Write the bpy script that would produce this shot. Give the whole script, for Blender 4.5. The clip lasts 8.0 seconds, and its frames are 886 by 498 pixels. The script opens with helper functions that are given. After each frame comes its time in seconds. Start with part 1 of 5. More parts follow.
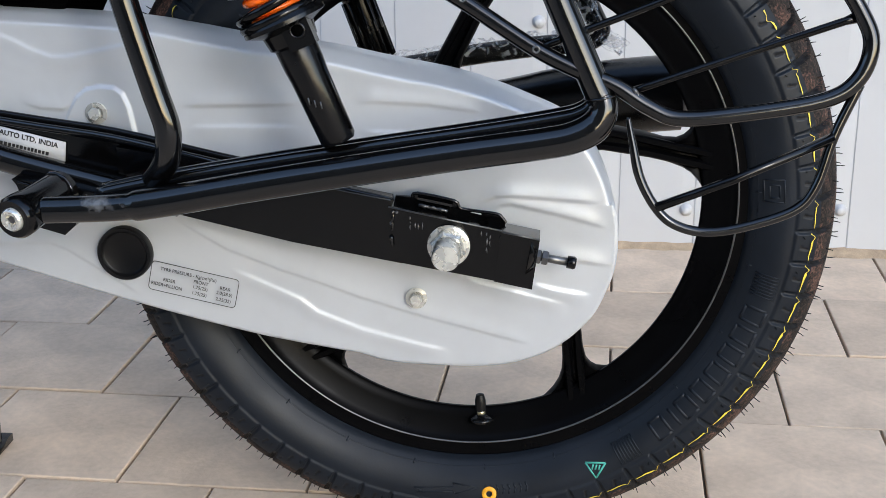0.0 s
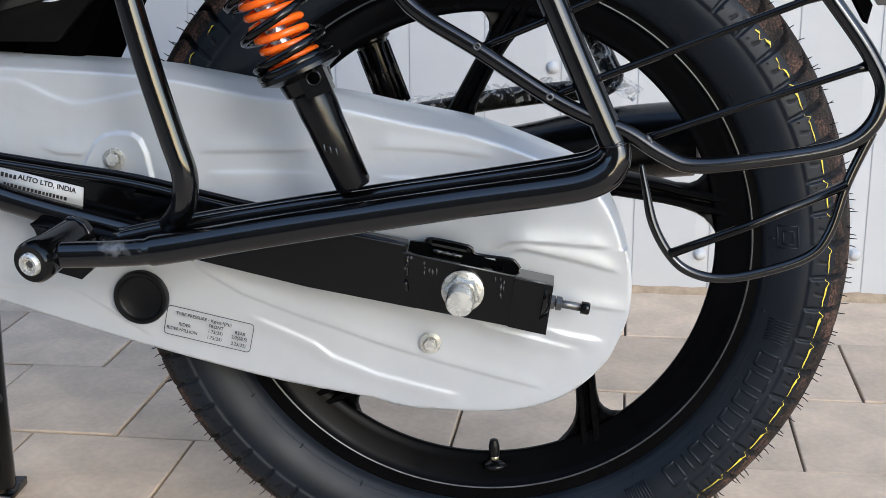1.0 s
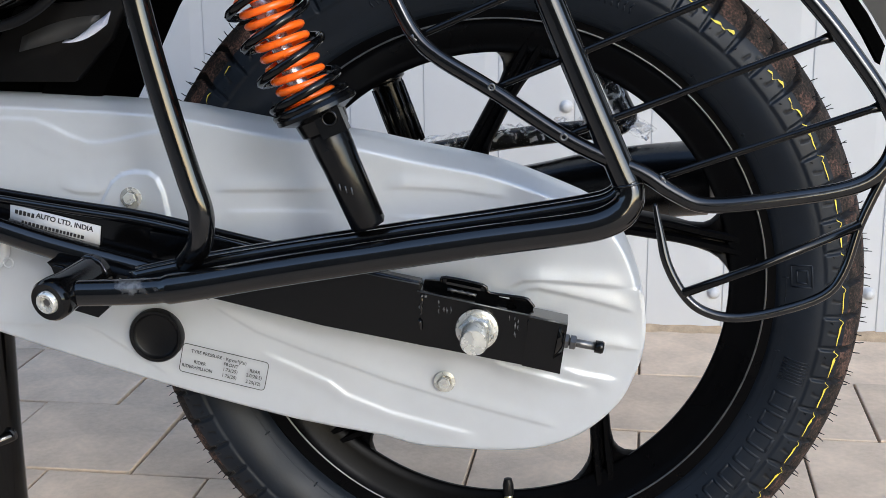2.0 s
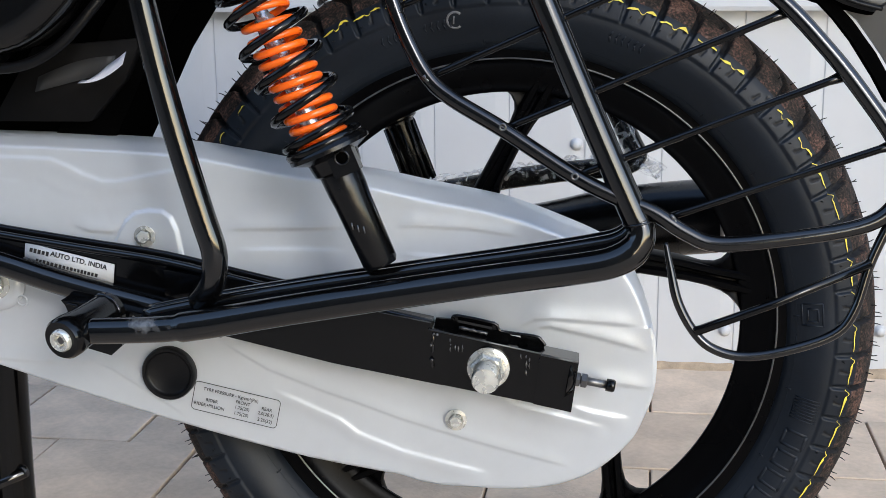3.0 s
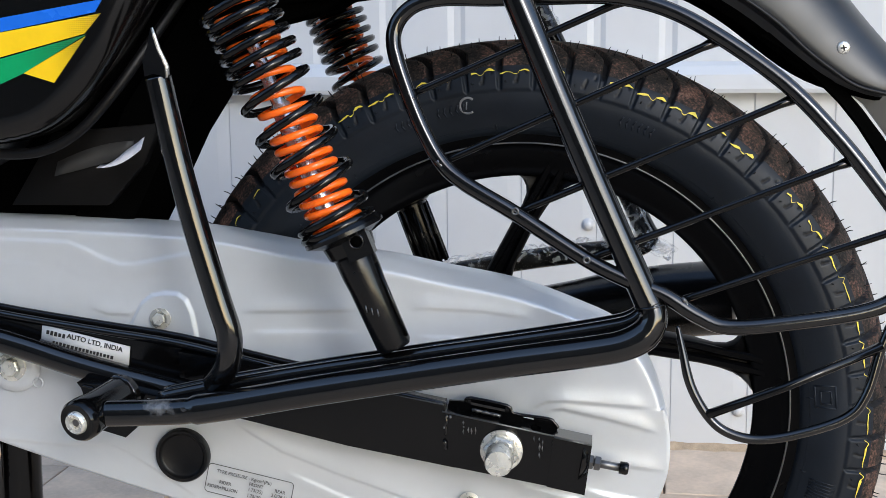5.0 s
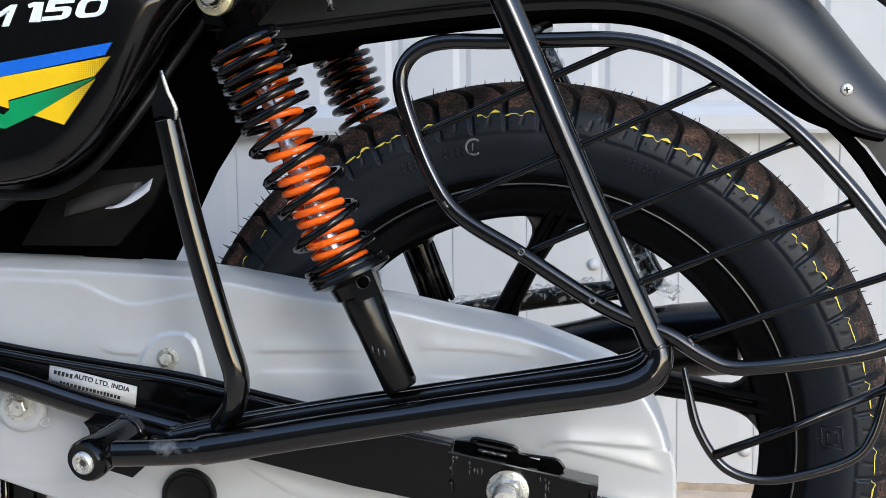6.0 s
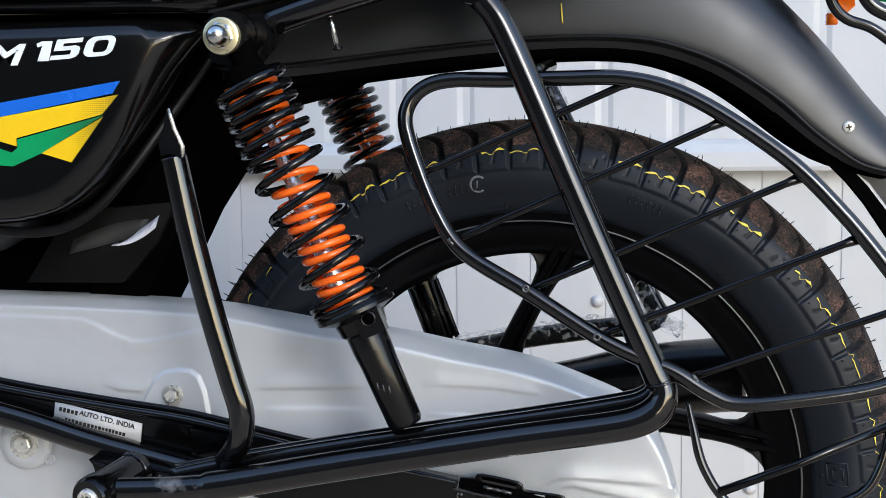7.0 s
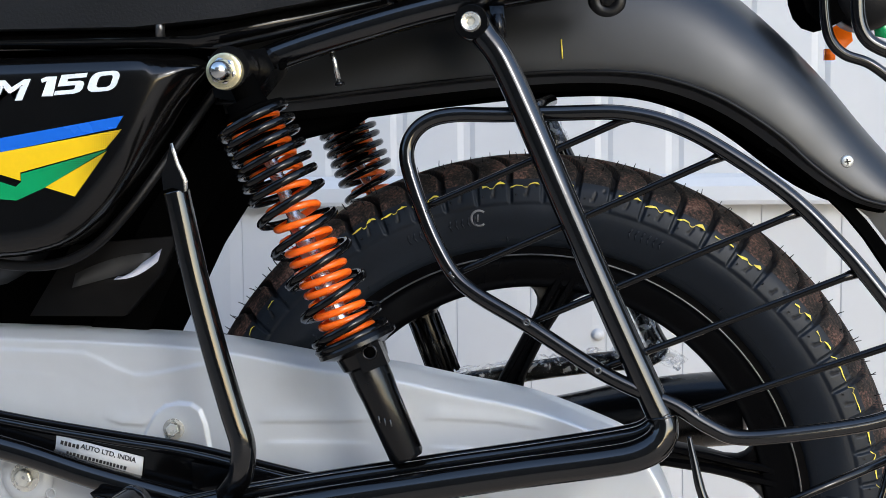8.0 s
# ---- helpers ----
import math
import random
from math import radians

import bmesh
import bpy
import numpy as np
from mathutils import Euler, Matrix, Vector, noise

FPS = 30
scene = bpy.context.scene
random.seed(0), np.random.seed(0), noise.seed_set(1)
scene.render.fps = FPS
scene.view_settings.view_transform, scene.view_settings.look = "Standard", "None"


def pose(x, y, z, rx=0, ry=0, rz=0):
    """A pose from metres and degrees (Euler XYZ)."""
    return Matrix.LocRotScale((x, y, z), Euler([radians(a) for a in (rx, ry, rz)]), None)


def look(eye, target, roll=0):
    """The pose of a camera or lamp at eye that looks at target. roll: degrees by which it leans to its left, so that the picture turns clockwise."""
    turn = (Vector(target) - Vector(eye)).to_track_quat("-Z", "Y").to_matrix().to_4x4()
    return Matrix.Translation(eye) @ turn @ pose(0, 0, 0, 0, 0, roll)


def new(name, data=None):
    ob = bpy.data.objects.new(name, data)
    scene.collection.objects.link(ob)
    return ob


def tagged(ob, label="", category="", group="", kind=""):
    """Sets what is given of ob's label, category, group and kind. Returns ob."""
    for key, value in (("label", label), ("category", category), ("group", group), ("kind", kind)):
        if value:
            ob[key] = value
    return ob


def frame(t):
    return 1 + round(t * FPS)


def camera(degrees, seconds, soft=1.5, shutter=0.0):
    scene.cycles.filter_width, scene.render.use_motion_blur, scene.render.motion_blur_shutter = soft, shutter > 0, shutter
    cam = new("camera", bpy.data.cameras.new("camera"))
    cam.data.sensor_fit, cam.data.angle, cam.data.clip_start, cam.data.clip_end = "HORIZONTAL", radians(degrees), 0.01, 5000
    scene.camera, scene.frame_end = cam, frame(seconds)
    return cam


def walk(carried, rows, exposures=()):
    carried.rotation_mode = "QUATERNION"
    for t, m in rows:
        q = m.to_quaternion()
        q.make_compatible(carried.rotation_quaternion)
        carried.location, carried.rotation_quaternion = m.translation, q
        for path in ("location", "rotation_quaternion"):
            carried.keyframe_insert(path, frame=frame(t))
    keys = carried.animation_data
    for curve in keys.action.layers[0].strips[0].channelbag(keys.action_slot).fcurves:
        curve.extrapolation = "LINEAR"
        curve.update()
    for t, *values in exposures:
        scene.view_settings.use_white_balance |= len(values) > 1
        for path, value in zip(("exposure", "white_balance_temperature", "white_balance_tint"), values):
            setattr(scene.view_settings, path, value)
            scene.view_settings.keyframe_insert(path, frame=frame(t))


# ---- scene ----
cam = camera(37.442, 8.0, soft=0.45)
# seconds, eye x y z, yaw (left +), pitch (up +), roll (lean left +)
ROWS = [
    (0.0, 0.0620, -1.0633, 0.6089, 4.635, -18.005, -0.384),
    (0.5, 0.0618, -1.0652, 0.6109, 4.930, -17.065, -0.412),
    (1.0, 0.0619, -1.0670, 0.6124, 5.246, -16.144, -0.438),
    (1.5, 0.0619, -1.0686, 0.6134, 5.575, -15.299, -0.467),
    (3.0, 0.0609, -1.0749, 0.6177, 6.280, -12.930, -0.582),
    (3.5, 0.0611, -1.0764, 0.6193, 6.468, -12.102, -0.595),
    (4.0, 0.0606, -1.0787, 0.6207, 6.559, -11.239, -0.629),
    (4.5, 0.0608, -1.0805, 0.6218, 6.659, -10.369, -0.680),
    (6.0, 0.0603, -1.0869, 0.6254, 6.964, -7.839, -0.719),
    (6.5, 0.0597, -1.0892, 0.6249, 7.039, -6.946, -0.761),
    (7.0, 0.0596, -1.0911, 0.6255, 7.082, -6.199, -0.766),
    (7.5, 0.0590, -1.0932, 0.6263, 7.061, -5.493, -0.730),
    (8.0, 0.0593, -1.0956, 0.6262, 7.061, -4.738, -0.767),
]


def eye_pose(x, y, z, yaw, pitch, roll):
    a, b = radians(yaw), radians(pitch)
    ahead = Vector((-math.sin(a) * math.cos(b), math.cos(a) * math.cos(b), math.sin(b)))
    return look((x, y, z), Vector((x, y, z)) + ahead, roll)


walk(cam, [(t, eye_pose(*row)) for t, *row in ROWS])

# ---- light: bright open shade under a hazy sky ----
world = bpy.data.worlds.new("sky")
scene.world = world
world.use_nodes = True
wn = world.node_tree.nodes
sky = wn.new("ShaderNodeTexSky")
sky.sky_type = "NISHITA"
sky.sun_disc = False
sky.sun_elevation = radians(26)
sky.sun_rotation = radians(150)
sky.dust_density = 0.6
sky.air_density = 1.0
wn["Background"].inputs["Strength"].default_value = 0.15
world.node_tree.links.new(sky.outputs["Color"], wn["Background"].inputs["Color"])
sun = new("sun", bpy.data.lights.new("sun", "SUN"))
sun.data.energy, sun.data.angle, sun.data.color = 0.26, radians(11), (0.95, 0.98, 1.0)
sun.matrix_world = look((0.5, -0.87, 0.46), (0.0, 0.0, 0.0))
scene.view_settings.exposure = 1.74


# ---- materials ----
def material(name, color, rough=0.5, metal=0.0, coat=0.0, vary=0.12, scale=30.0, bump=0.0, bump_scale=300.0, spec=0.5, random_tone=0.0):
    """Noise-varied surface: tone and roughness change at two scales, with fine relief."""
    m = bpy.data.materials.new(name)
    m.use_nodes = True
    n, l = m.node_tree.nodes, m.node_tree.links
    b = n["Principled BSDF"]
    tc = n.new("ShaderNodeTexCoord")
    big = n.new("ShaderNodeTexNoise")
    big.inputs["Scale"].default_value, big.inputs["Detail"].default_value = scale, 5
    fine = n.new("ShaderNodeTexNoise")
    fine.inputs["Scale"].default_value, fine.inputs["Detail"].default_value = scale * 9, 3
    l.new(tc.outputs["Object"], big.inputs["Vector"])
    l.new(tc.outputs["Object"], fine.inputs["Vector"])
    add = n.new("ShaderNodeMath")
    add.operation = "MULTIPLY_ADD"
    add.inputs[1].default_value = 0.35
    l.new(fine.outputs["Fac"], add.inputs[0])
    l.new(big.outputs["Fac"], add.inputs[2])
    ramp = n.new("ShaderNodeMapRange")
    ramp.inputs["From Min"].default_value, ramp.inputs["From Max"].default_value = 0.4, 0.95
    ramp.inputs["To Min"].default_value, ramp.inputs["To Max"].default_value = 1 - vary, 1 + vary
    l.new(add.outputs[0], ramp.inputs["Value"])
    mul = n.new("ShaderNodeVectorMath")
    mul.operation = "SCALE"
    mul.inputs[0].default_value = color
    l.new(ramp.outputs["Result"], mul.inputs["Scale"])
    last = mul.outputs["Vector"]
    if random_tone:
        oi = n.new("ShaderNodeObjectInfo")
        rr = n.new("ShaderNodeMapRange")
        rr.inputs["To Min"].default_value, rr.inputs["To Max"].default_value = 1 - random_tone, 1 + random_tone
        l.new(oi.outputs["Random"], rr.inputs["Value"])
        m2 = n.new("ShaderNodeVectorMath")
        m2.operation = "SCALE"
        l.new(last, m2.inputs[0])
        l.new(rr.outputs["Result"], m2.inputs["Scale"])
        last = m2.outputs["Vector"]
    l.new(last, b.inputs["Base Color"])
    rmap = n.new("ShaderNodeMapRange")
    rmap.inputs["From Min"].default_value, rmap.inputs["From Max"].default_value = 0.3, 0.7
    rmap.inputs["To Min"].default_value, rmap.inputs["To Max"].default_value = rough * 0.8, min(1.0, rough * 1.2)
    l.new(big.outputs["Fac"], rmap.inputs["Value"])
    l.new(rmap.outputs["Result"], b.inputs["Roughness"])
    b.inputs["Metallic"].default_value = metal
    b.inputs["Specular IOR Level"].default_value = spec
    b.inputs["Coat Weight"].default_value = coat
    b.inputs["Coat Roughness"].default_value = 0.06
    if bump:
        bn = n.new("ShaderNodeTexNoise")
        bn.inputs["Scale"].default_value, bn.inputs["Detail"].default_value = bump_scale, 4
        l.new(tc.outputs["Object"], bn.inputs["Vector"])
        bb = n.new("ShaderNodeBump")
        bb.inputs["Strength"].default_value, bb.inputs["Distance"].default_value = bump, 0.001
        l.new(bn.outputs["Fac"], bb.inputs["Height"])
        l.new(bb.outputs["Normal"], b.inputs["Normal"])
    return m


GLOSS = material("black_gloss_paint", (0.0018, 0.0018, 0.002), 0.13, coat=0.0, spec=0.36, vary=0.2, scale=25, bump=0.05, bump_scale=120)
TUBE = material("black_gloss_tube_enamel", (0.0018, 0.0018, 0.002), 0.14, spec=0.75, vary=0.25, scale=25, bump=0.06, bump_scale=90)
PANEL = material("polished_black_plastic", (0.0022, 0.0021, 0.0021), 0.15, spec=0.5, vary=0.1, scale=10)
VINYL = material("black_vinyl", (0.006, 0.006, 0.0065), 0.45, spec=0.4, vary=0.2, scale=14, bump=0.3, bump_scale=420)
SATIN = material("black_satin_paint", (0.0025, 0.0025, 0.0028), 0.24, spec=0.36, vary=0.25, scale=25, bump=0.08, bump_scale=250)
RIMBLACK = material("black_wheel_paint", (0.0014, 0.0014, 0.0017), 0.30, spec=0.06, vary=0.2, scale=20, bump=0.03, bump_scale=400)
PLASTIC = material("black_plastic", (0.004, 0.004, 0.0045), 0.4, spec=0.25, vary=0.2, scale=20, bump=0.12, bump_scale=500)
FENDER = material("fender_plastic", (0.0060, 0.0072, 0.0092), 0.42, spec=0.65, vary=0.2, scale=12, bump=0.05, bump_scale=60)
FLAP = material("dull_black_rubber", (0.0055, 0.0050, 0.0048), 0.6, spec=0.15, vary=0.35, scale=14, bump=0.2, bump_scale=120)
# black plastic parts; also colours in the shade under the mudguard and in holes
DARK = material("dark_plastic_and_shade", (0.0016, 0.0016, 0.0016), 0.7, spec=0.0, vary=0.2, scale=20)
SILVER = material("silver_paint", (0.592, 0.615, 0.640), 0.38, metal=0.38, coat=0.06, vary=0.05, scale=8, bump=0.02, bump_scale=900)
RUBBER = material("tyre_rubber", (0.0065, 0.0095, 0.0145), 0.48, spec=0.26, vary=0.25, scale=18, bump=0.10, bump_scale=350)
GROOVE = material("tread_groove_rubber", (0.006, 0.006, 0.007), 0.6, spec=0.3, vary=0.25, scale=30)
YELLOW = material("yellow_marking_paint", (0.72, 0.56, 0.06), 0.6, vary=0.25, scale=90)
ORANGE = material("orange_spring_paint", (1.0, 0.15, 0.008), 0.3, coat=0.3, vary=0.08, scale=30)
ROD_STEEL = material("ground_steel_rod", (0.62, 0.62, 0.62), 0.25, metal=0.85, vary=0.15, scale=60)
CHROME = material("bright_steel", (0.62, 0.62, 0.60), 0.22, metal=1.0, vary=0.15, scale=60)
ZINC = material("zinc_plated_steel", (0.76, 0.75, 0.69), 0.28, metal=0.68, vary=0.2, scale=120, bump=0.12, bump_scale=500)
BRASSY = material("yellow_zinc_plate", (0.74, 0.66, 0.42), 0.3, metal=0.85, vary=0.2, scale=120)
STEEL = material("grey_steel", (0.16, 0.16, 0.16), 0.35, metal=0.9, vary=0.2, scale=80)
STICKER = material("label_foil", (0.50, 0.51, 0.52), 0.5, metal=0.05, vary=0.05, scale=40)
INK = material("black_ink", (0.012, 0.012, 0.012), 0.5)
WHITE = material("white_lettering", (0.80, 0.84, 0.84), 0.3, vary=0.06, scale=60)
BLUE = material("blue_decal", (0.010, 0.13, 0.62), 0.25, coat=0.4, vary=0.05)
SUNYEL = material("yellow_decal", (0.86, 0.55, 0.012), 0.25, coat=0.4, vary=0.06)
GREEN = material("green_decal", (0.004, 0.30, 0.10), 0.25, coat=0.4, vary=0.08)
AMBERINK = material("amber_ink", (0.80, 0.36, 0.015), 0.5, vary=0.3, scale=200)
TEAL = material("teal_marking", (0.05, 0.34, 0.27), 0.5)
PAPER = material("paper", (0.74, 0.74, 0.82), 0.7, vary=0.05)
TAPE_GREY = material("scuffed_rubber", (0.16, 0.16, 0.165), 0.6, vary=0.4, scale=150)
TAPE = material("grey_tape", (0.030, 0.030, 0.030), 0.5, vary=0.2, scale=60)
AMBER = material("amber_lens", (0.95, 0.16, 0.005), 0.2, vary=0.08)
WALLPAINT = material("painted_sheet_metal", (0.485, 0.494, 0.506), 0.45, vary=0.05, scale=3, bump=0.05, bump_scale=25)
PAVER = material("concrete_paver", (0.586, 0.454, 0.334), 0.85, vary=0.24, scale=14, bump=0.5, bump_scale=260, random_tone=0.11)
UNSEEN_WALL = material("unseen_wall_dark", (0.17, 0.15, 0.13), 0.9, vary=0.2, scale=2)
SAND = material("tan_sand", (0.36, 0.27, 0.18), 0.95, vary=0.35, scale=60, bump=0.8, bump_scale=300)
JOINT = material("paving_sand", (0.15, 0.115, 0.085), 0.95, vary=0.3, scale=40, bump=0.6, bump_scale=200)


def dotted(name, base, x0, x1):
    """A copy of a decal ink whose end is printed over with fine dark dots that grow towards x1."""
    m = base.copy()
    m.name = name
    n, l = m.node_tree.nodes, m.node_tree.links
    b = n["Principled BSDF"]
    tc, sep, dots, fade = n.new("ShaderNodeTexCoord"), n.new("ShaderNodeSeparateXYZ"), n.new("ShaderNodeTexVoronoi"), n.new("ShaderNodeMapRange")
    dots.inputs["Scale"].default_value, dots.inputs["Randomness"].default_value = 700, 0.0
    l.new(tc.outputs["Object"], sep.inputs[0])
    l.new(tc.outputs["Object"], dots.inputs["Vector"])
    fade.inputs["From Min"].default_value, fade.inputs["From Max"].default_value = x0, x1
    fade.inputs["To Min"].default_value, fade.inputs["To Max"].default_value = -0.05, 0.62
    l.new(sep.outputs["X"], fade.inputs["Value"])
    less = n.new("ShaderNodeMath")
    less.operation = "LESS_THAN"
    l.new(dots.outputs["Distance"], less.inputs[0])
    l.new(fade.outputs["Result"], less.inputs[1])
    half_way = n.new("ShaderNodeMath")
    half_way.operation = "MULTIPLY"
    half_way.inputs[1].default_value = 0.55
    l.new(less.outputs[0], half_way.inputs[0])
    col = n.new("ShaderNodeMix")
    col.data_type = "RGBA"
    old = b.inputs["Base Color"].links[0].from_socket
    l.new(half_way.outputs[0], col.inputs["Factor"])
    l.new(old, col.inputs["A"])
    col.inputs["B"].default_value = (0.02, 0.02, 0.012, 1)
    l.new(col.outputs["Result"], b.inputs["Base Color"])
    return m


def speckled(name, stops, scale, rough, bump, bump_scale):
    """A dusty surface: coarse patches and fine specks pick from a row of colours."""
    m = bpy.data.materials.new(name)
    m.use_nodes = True
    n, l = m.node_tree.nodes, m.node_tree.links
    b = n["Principled BSDF"]
    tc = n.new("ShaderNodeTexCoord")
    parts = []
    for sc, det in ((scale, 4), (scale * 12, 3)):
        x = n.new("ShaderNodeTexNoise")
        x.inputs["Scale"].default_value, x.inputs["Detail"].default_value, x.inputs["Roughness"].default_value = sc, det, 0.65
        l.new(tc.outputs["Object"], x.inputs["Vector"])
        parts.append(x)
    mix = n.new("ShaderNodeMath")
    mix.operation = "ADD"
    l.new(parts[0].outputs["Fac"], mix.inputs[0])
    l.new(parts[1].outputs["Fac"], mix.inputs[1])
    half_sum = n.new("ShaderNodeMath")
    half_sum.operation = "MULTIPLY"
    half_sum.inputs[1].default_value = 0.5
    l.new(mix.outputs[0], half_sum.inputs[0])
    ramp = n.new("ShaderNodeValToRGB")
    el = ramp.color_ramp.elements
    el[0].position, el[0].color = stops[0][0], (*stops[0][1], 1)
    el[1].position, el[1].color = stops[-1][0], (*stops[-1][1], 1)
    for p, c in stops[1:-1]:
        el.new(p).color = (*c, 1)
    l.new(half_sum.outputs[0], ramp.inputs["Fac"])
    l.new(ramp.outputs["Color"], b.inputs["Base Color"])
    b.inputs["Roughness"].default_value = rough
    b.inputs["Specular IOR Level"].default_value = 0.25
    bn = n.new("ShaderNodeTexNoise")
    bn.inputs["Scale"].default_value, bn.inputs["Detail"].default_value = bump_scale, 4
    l.new(tc.outputs["Object"], bn.inputs["Vector"])
    bb = n.new("ShaderNodeBump")
    bb.inputs["Strength"].default_value, bb.inputs["Distance"].default_value = bump, 0.001
    l.new(bn.outputs["Fac"], bb.inputs["Height"])
    l.new(bb.outputs["Normal"], b.inputs["Normal"])
    return m


TREAD = speckled("dusty_tread_rubber", [(0.40, (0.006, 0.0055, 0.0055)), (0.47, (0.016, 0.013, 0.011)), (0.53, (0.036, 0.026, 0.021)), (0.58, (0.090, 0.044, 0.032)), (0.66, (0.150, 0.100, 0.080))], 38, 0.85, 0.6, 320)


def scuffed(base, at, reach):
    """A copy of a paint with one worn, greyish patch at a place."""
    m = base.copy()
    m.name = "scuffed_" + base.name
    n, l = m.node_tree.nodes, m.node_tree.links
    b = n["Principled BSDF"]
    tc = n.new("ShaderNodeTexCoord")
    away = n.new("ShaderNodeVectorMath")
    away.operation = "SUBTRACT"
    away.inputs[1].default_value = at
    l.new(tc.outputs["Object"], away.inputs[0])
    scale = n.new("ShaderNodeVectorMath")
    scale.operation = "DIVIDE"
    scale.inputs[1].default_value = reach
    l.new(away.outputs["Vector"], scale.inputs[0])
    size = n.new("ShaderNodeVectorMath")
    size.operation = "LENGTH"
    l.new(scale.outputs["Vector"], size.inputs[0])
    nz = n.new("ShaderNodeTexNoise")
    nz.inputs["Scale"].default_value, nz.inputs["Detail"].default_value = 160, 5
    l.new(tc.outputs["Object"], nz.inputs["Vector"])
    add = n.new("ShaderNodeMath")
    add.operation = "MULTIPLY_ADD"
    add.inputs[1].default_value = 2.6
    l.new(nz.outputs["Fac"], add.inputs[0])
    l.new(size.outputs["Value"], add.inputs[2])
    mask = n.new("ShaderNodeMapRange")
    mask.inputs["From Min"].default_value, mask.inputs["From Max"].default_value = 1.5, 2.3
    mask.inputs["To Min"].default_value, mask.inputs["To Max"].default_value = 1, 0
    l.new(add.outputs[0], mask.inputs["Value"])
    col = n.new("ShaderNodeMix")
    col.data_type = "RGBA"
    old = b.inputs["Base Color"].links[0].from_socket
    l.new(mask.outputs["Result"], col.inputs["Factor"])
    l.new(old, col.inputs["A"])
    col.inputs["B"].default_value = (0.10, 0.10, 0.10, 1)
    l.new(col.outputs["Result"], b.inputs["Base Color"])
    return m


# ---- mesh helpers ----
def mesh_of(bm, name, smooth=True):
    bmesh.ops.recalc_face_normals(bm, faces=bm.faces)
    me = bpy.data.meshes.new(name)
    bm.to_mesh(me)
    bm.free()
    if smooth:
        me.polygons.foreach_set("use_smooth", [True] * len(me.polygons))
    return me


def part(name, bm, mat, parent, label="", smooth=True, sharp=None):
    """One mesh object, in world places, under a thing or a part."""
    me = bm if isinstance(bm, bpy.types.Mesh) else mesh_of(bm, name, smooth)
    me.materials.append(mat)
    if sharp:
        me.set_sharp_from_angle(angle=radians(sharp))
    ob = new(name, me)
    ob.parent = parent
    if label:
        ob["label"] = label
    return ob


def catmull(pts, n=6, closed=False):
    pts = [Vector(p) for p in pts]
    out, m = [], len(pts)
    for i in range(m if closed else m - 1):
        if closed:
            a, b, c, d = pts[i - 1], pts[i], pts[(i + 1) % m], pts[(i + 2) % m]
        else:
            a, b, c, d = pts[max(i - 1, 0)], pts[i], pts[i + 1], pts[min(i + 2, m - 1)]
        for k in range(n):
            t = k / n
            out.append(0.5 * ((2 * b) + (c - a) * t + (2 * a - 5 * b + 4 * c - d) * t * t + (3 * b - a - 3 * c + d) * t ** 3))
    if not closed:
        out.append(pts[-1])
    return out


def tube(pts, r, seg=14, closed=False, bm=None, flat=1.0):
    """A round tube along points; r is a radius or one per point."""
    bm = bm or bmesh.new()
    pts = [Vector(p) for p in pts]
    n = len(pts)
    rs = r if isinstance(r, (list, tuple)) else [r] * n
    tang = []
    for i in range(n):
        a, b = (pts[i - 1], pts[(i + 1) % n]) if closed else (pts[max(i - 1, 0)], pts[min(i + 1, n - 1)])
        tang.append((b - a).normalized())
    up = tang[0].orthogonal().normalized()
    rings = []
    for i in range(n):
        up = (up - tang[i] * up.dot(tang[i])).normalized()
        side = tang[i].cross(up)
        ring = [bm.verts.new(pts[i] + (up * math.cos(a) + side * math.sin(a) * flat) * rs[i]) for a in (2 * math.pi * k / seg for k in range(seg))]
        rings.append(ring)
    for i in range(n if closed else n - 1):
        a, b = rings[i], rings[(i + 1) % n]
        shift = 0
        if closed and i == n - 1:
            shift = min(range(seg), key=lambda s: (a[0].co - b[s].co).length)
        for k in range(seg):
            bm.faces.new((a[k], a[(k + 1) % seg], b[(k + 1 + shift) % seg], b[(k + shift) % seg]))
    if not closed:
        bm.faces.new(rings[0][::-1])
        bm.faces.new(rings[-1])
    return bm


def lathe(profile, origin, axis, seg=32, bm=None, closed=False):
    """Turns (radius, distance along the axis) pairs about an axis; ends with radius 0 close to a point."""
    bm = bm or bmesh.new()
    axis = Vector(axis).normalized()
    u = axis.orthogonal().normalized()
    v = axis.cross(u)
    o = Vector(origin)
    rings = []
    for r, h in profile:
        if r < 1e-6:
            rings.append([bm.verts.new(o + axis * h)])
        else:
            rings.append([bm.verts.new(o + axis * h + (u * math.cos(a) + v * math.sin(a)) * r) for a in (2 * math.pi * k / seg for k in range(seg))])
    pairs = list(zip(rings, rings[1:])) + ([(rings[-1], rings[0])] if closed else [])
    for a, b in pairs:
        for k in range(seg):
            q = [a[k % len(a)], a[(k + 1) % len(a)], b[(k + 1) % len(b)], b[k % len(b)]]
            q = [w for i, w in enumerate(q) if w not in q[:i]]
            if len(q) > 2:
                bm.faces.new(q)
    return bm


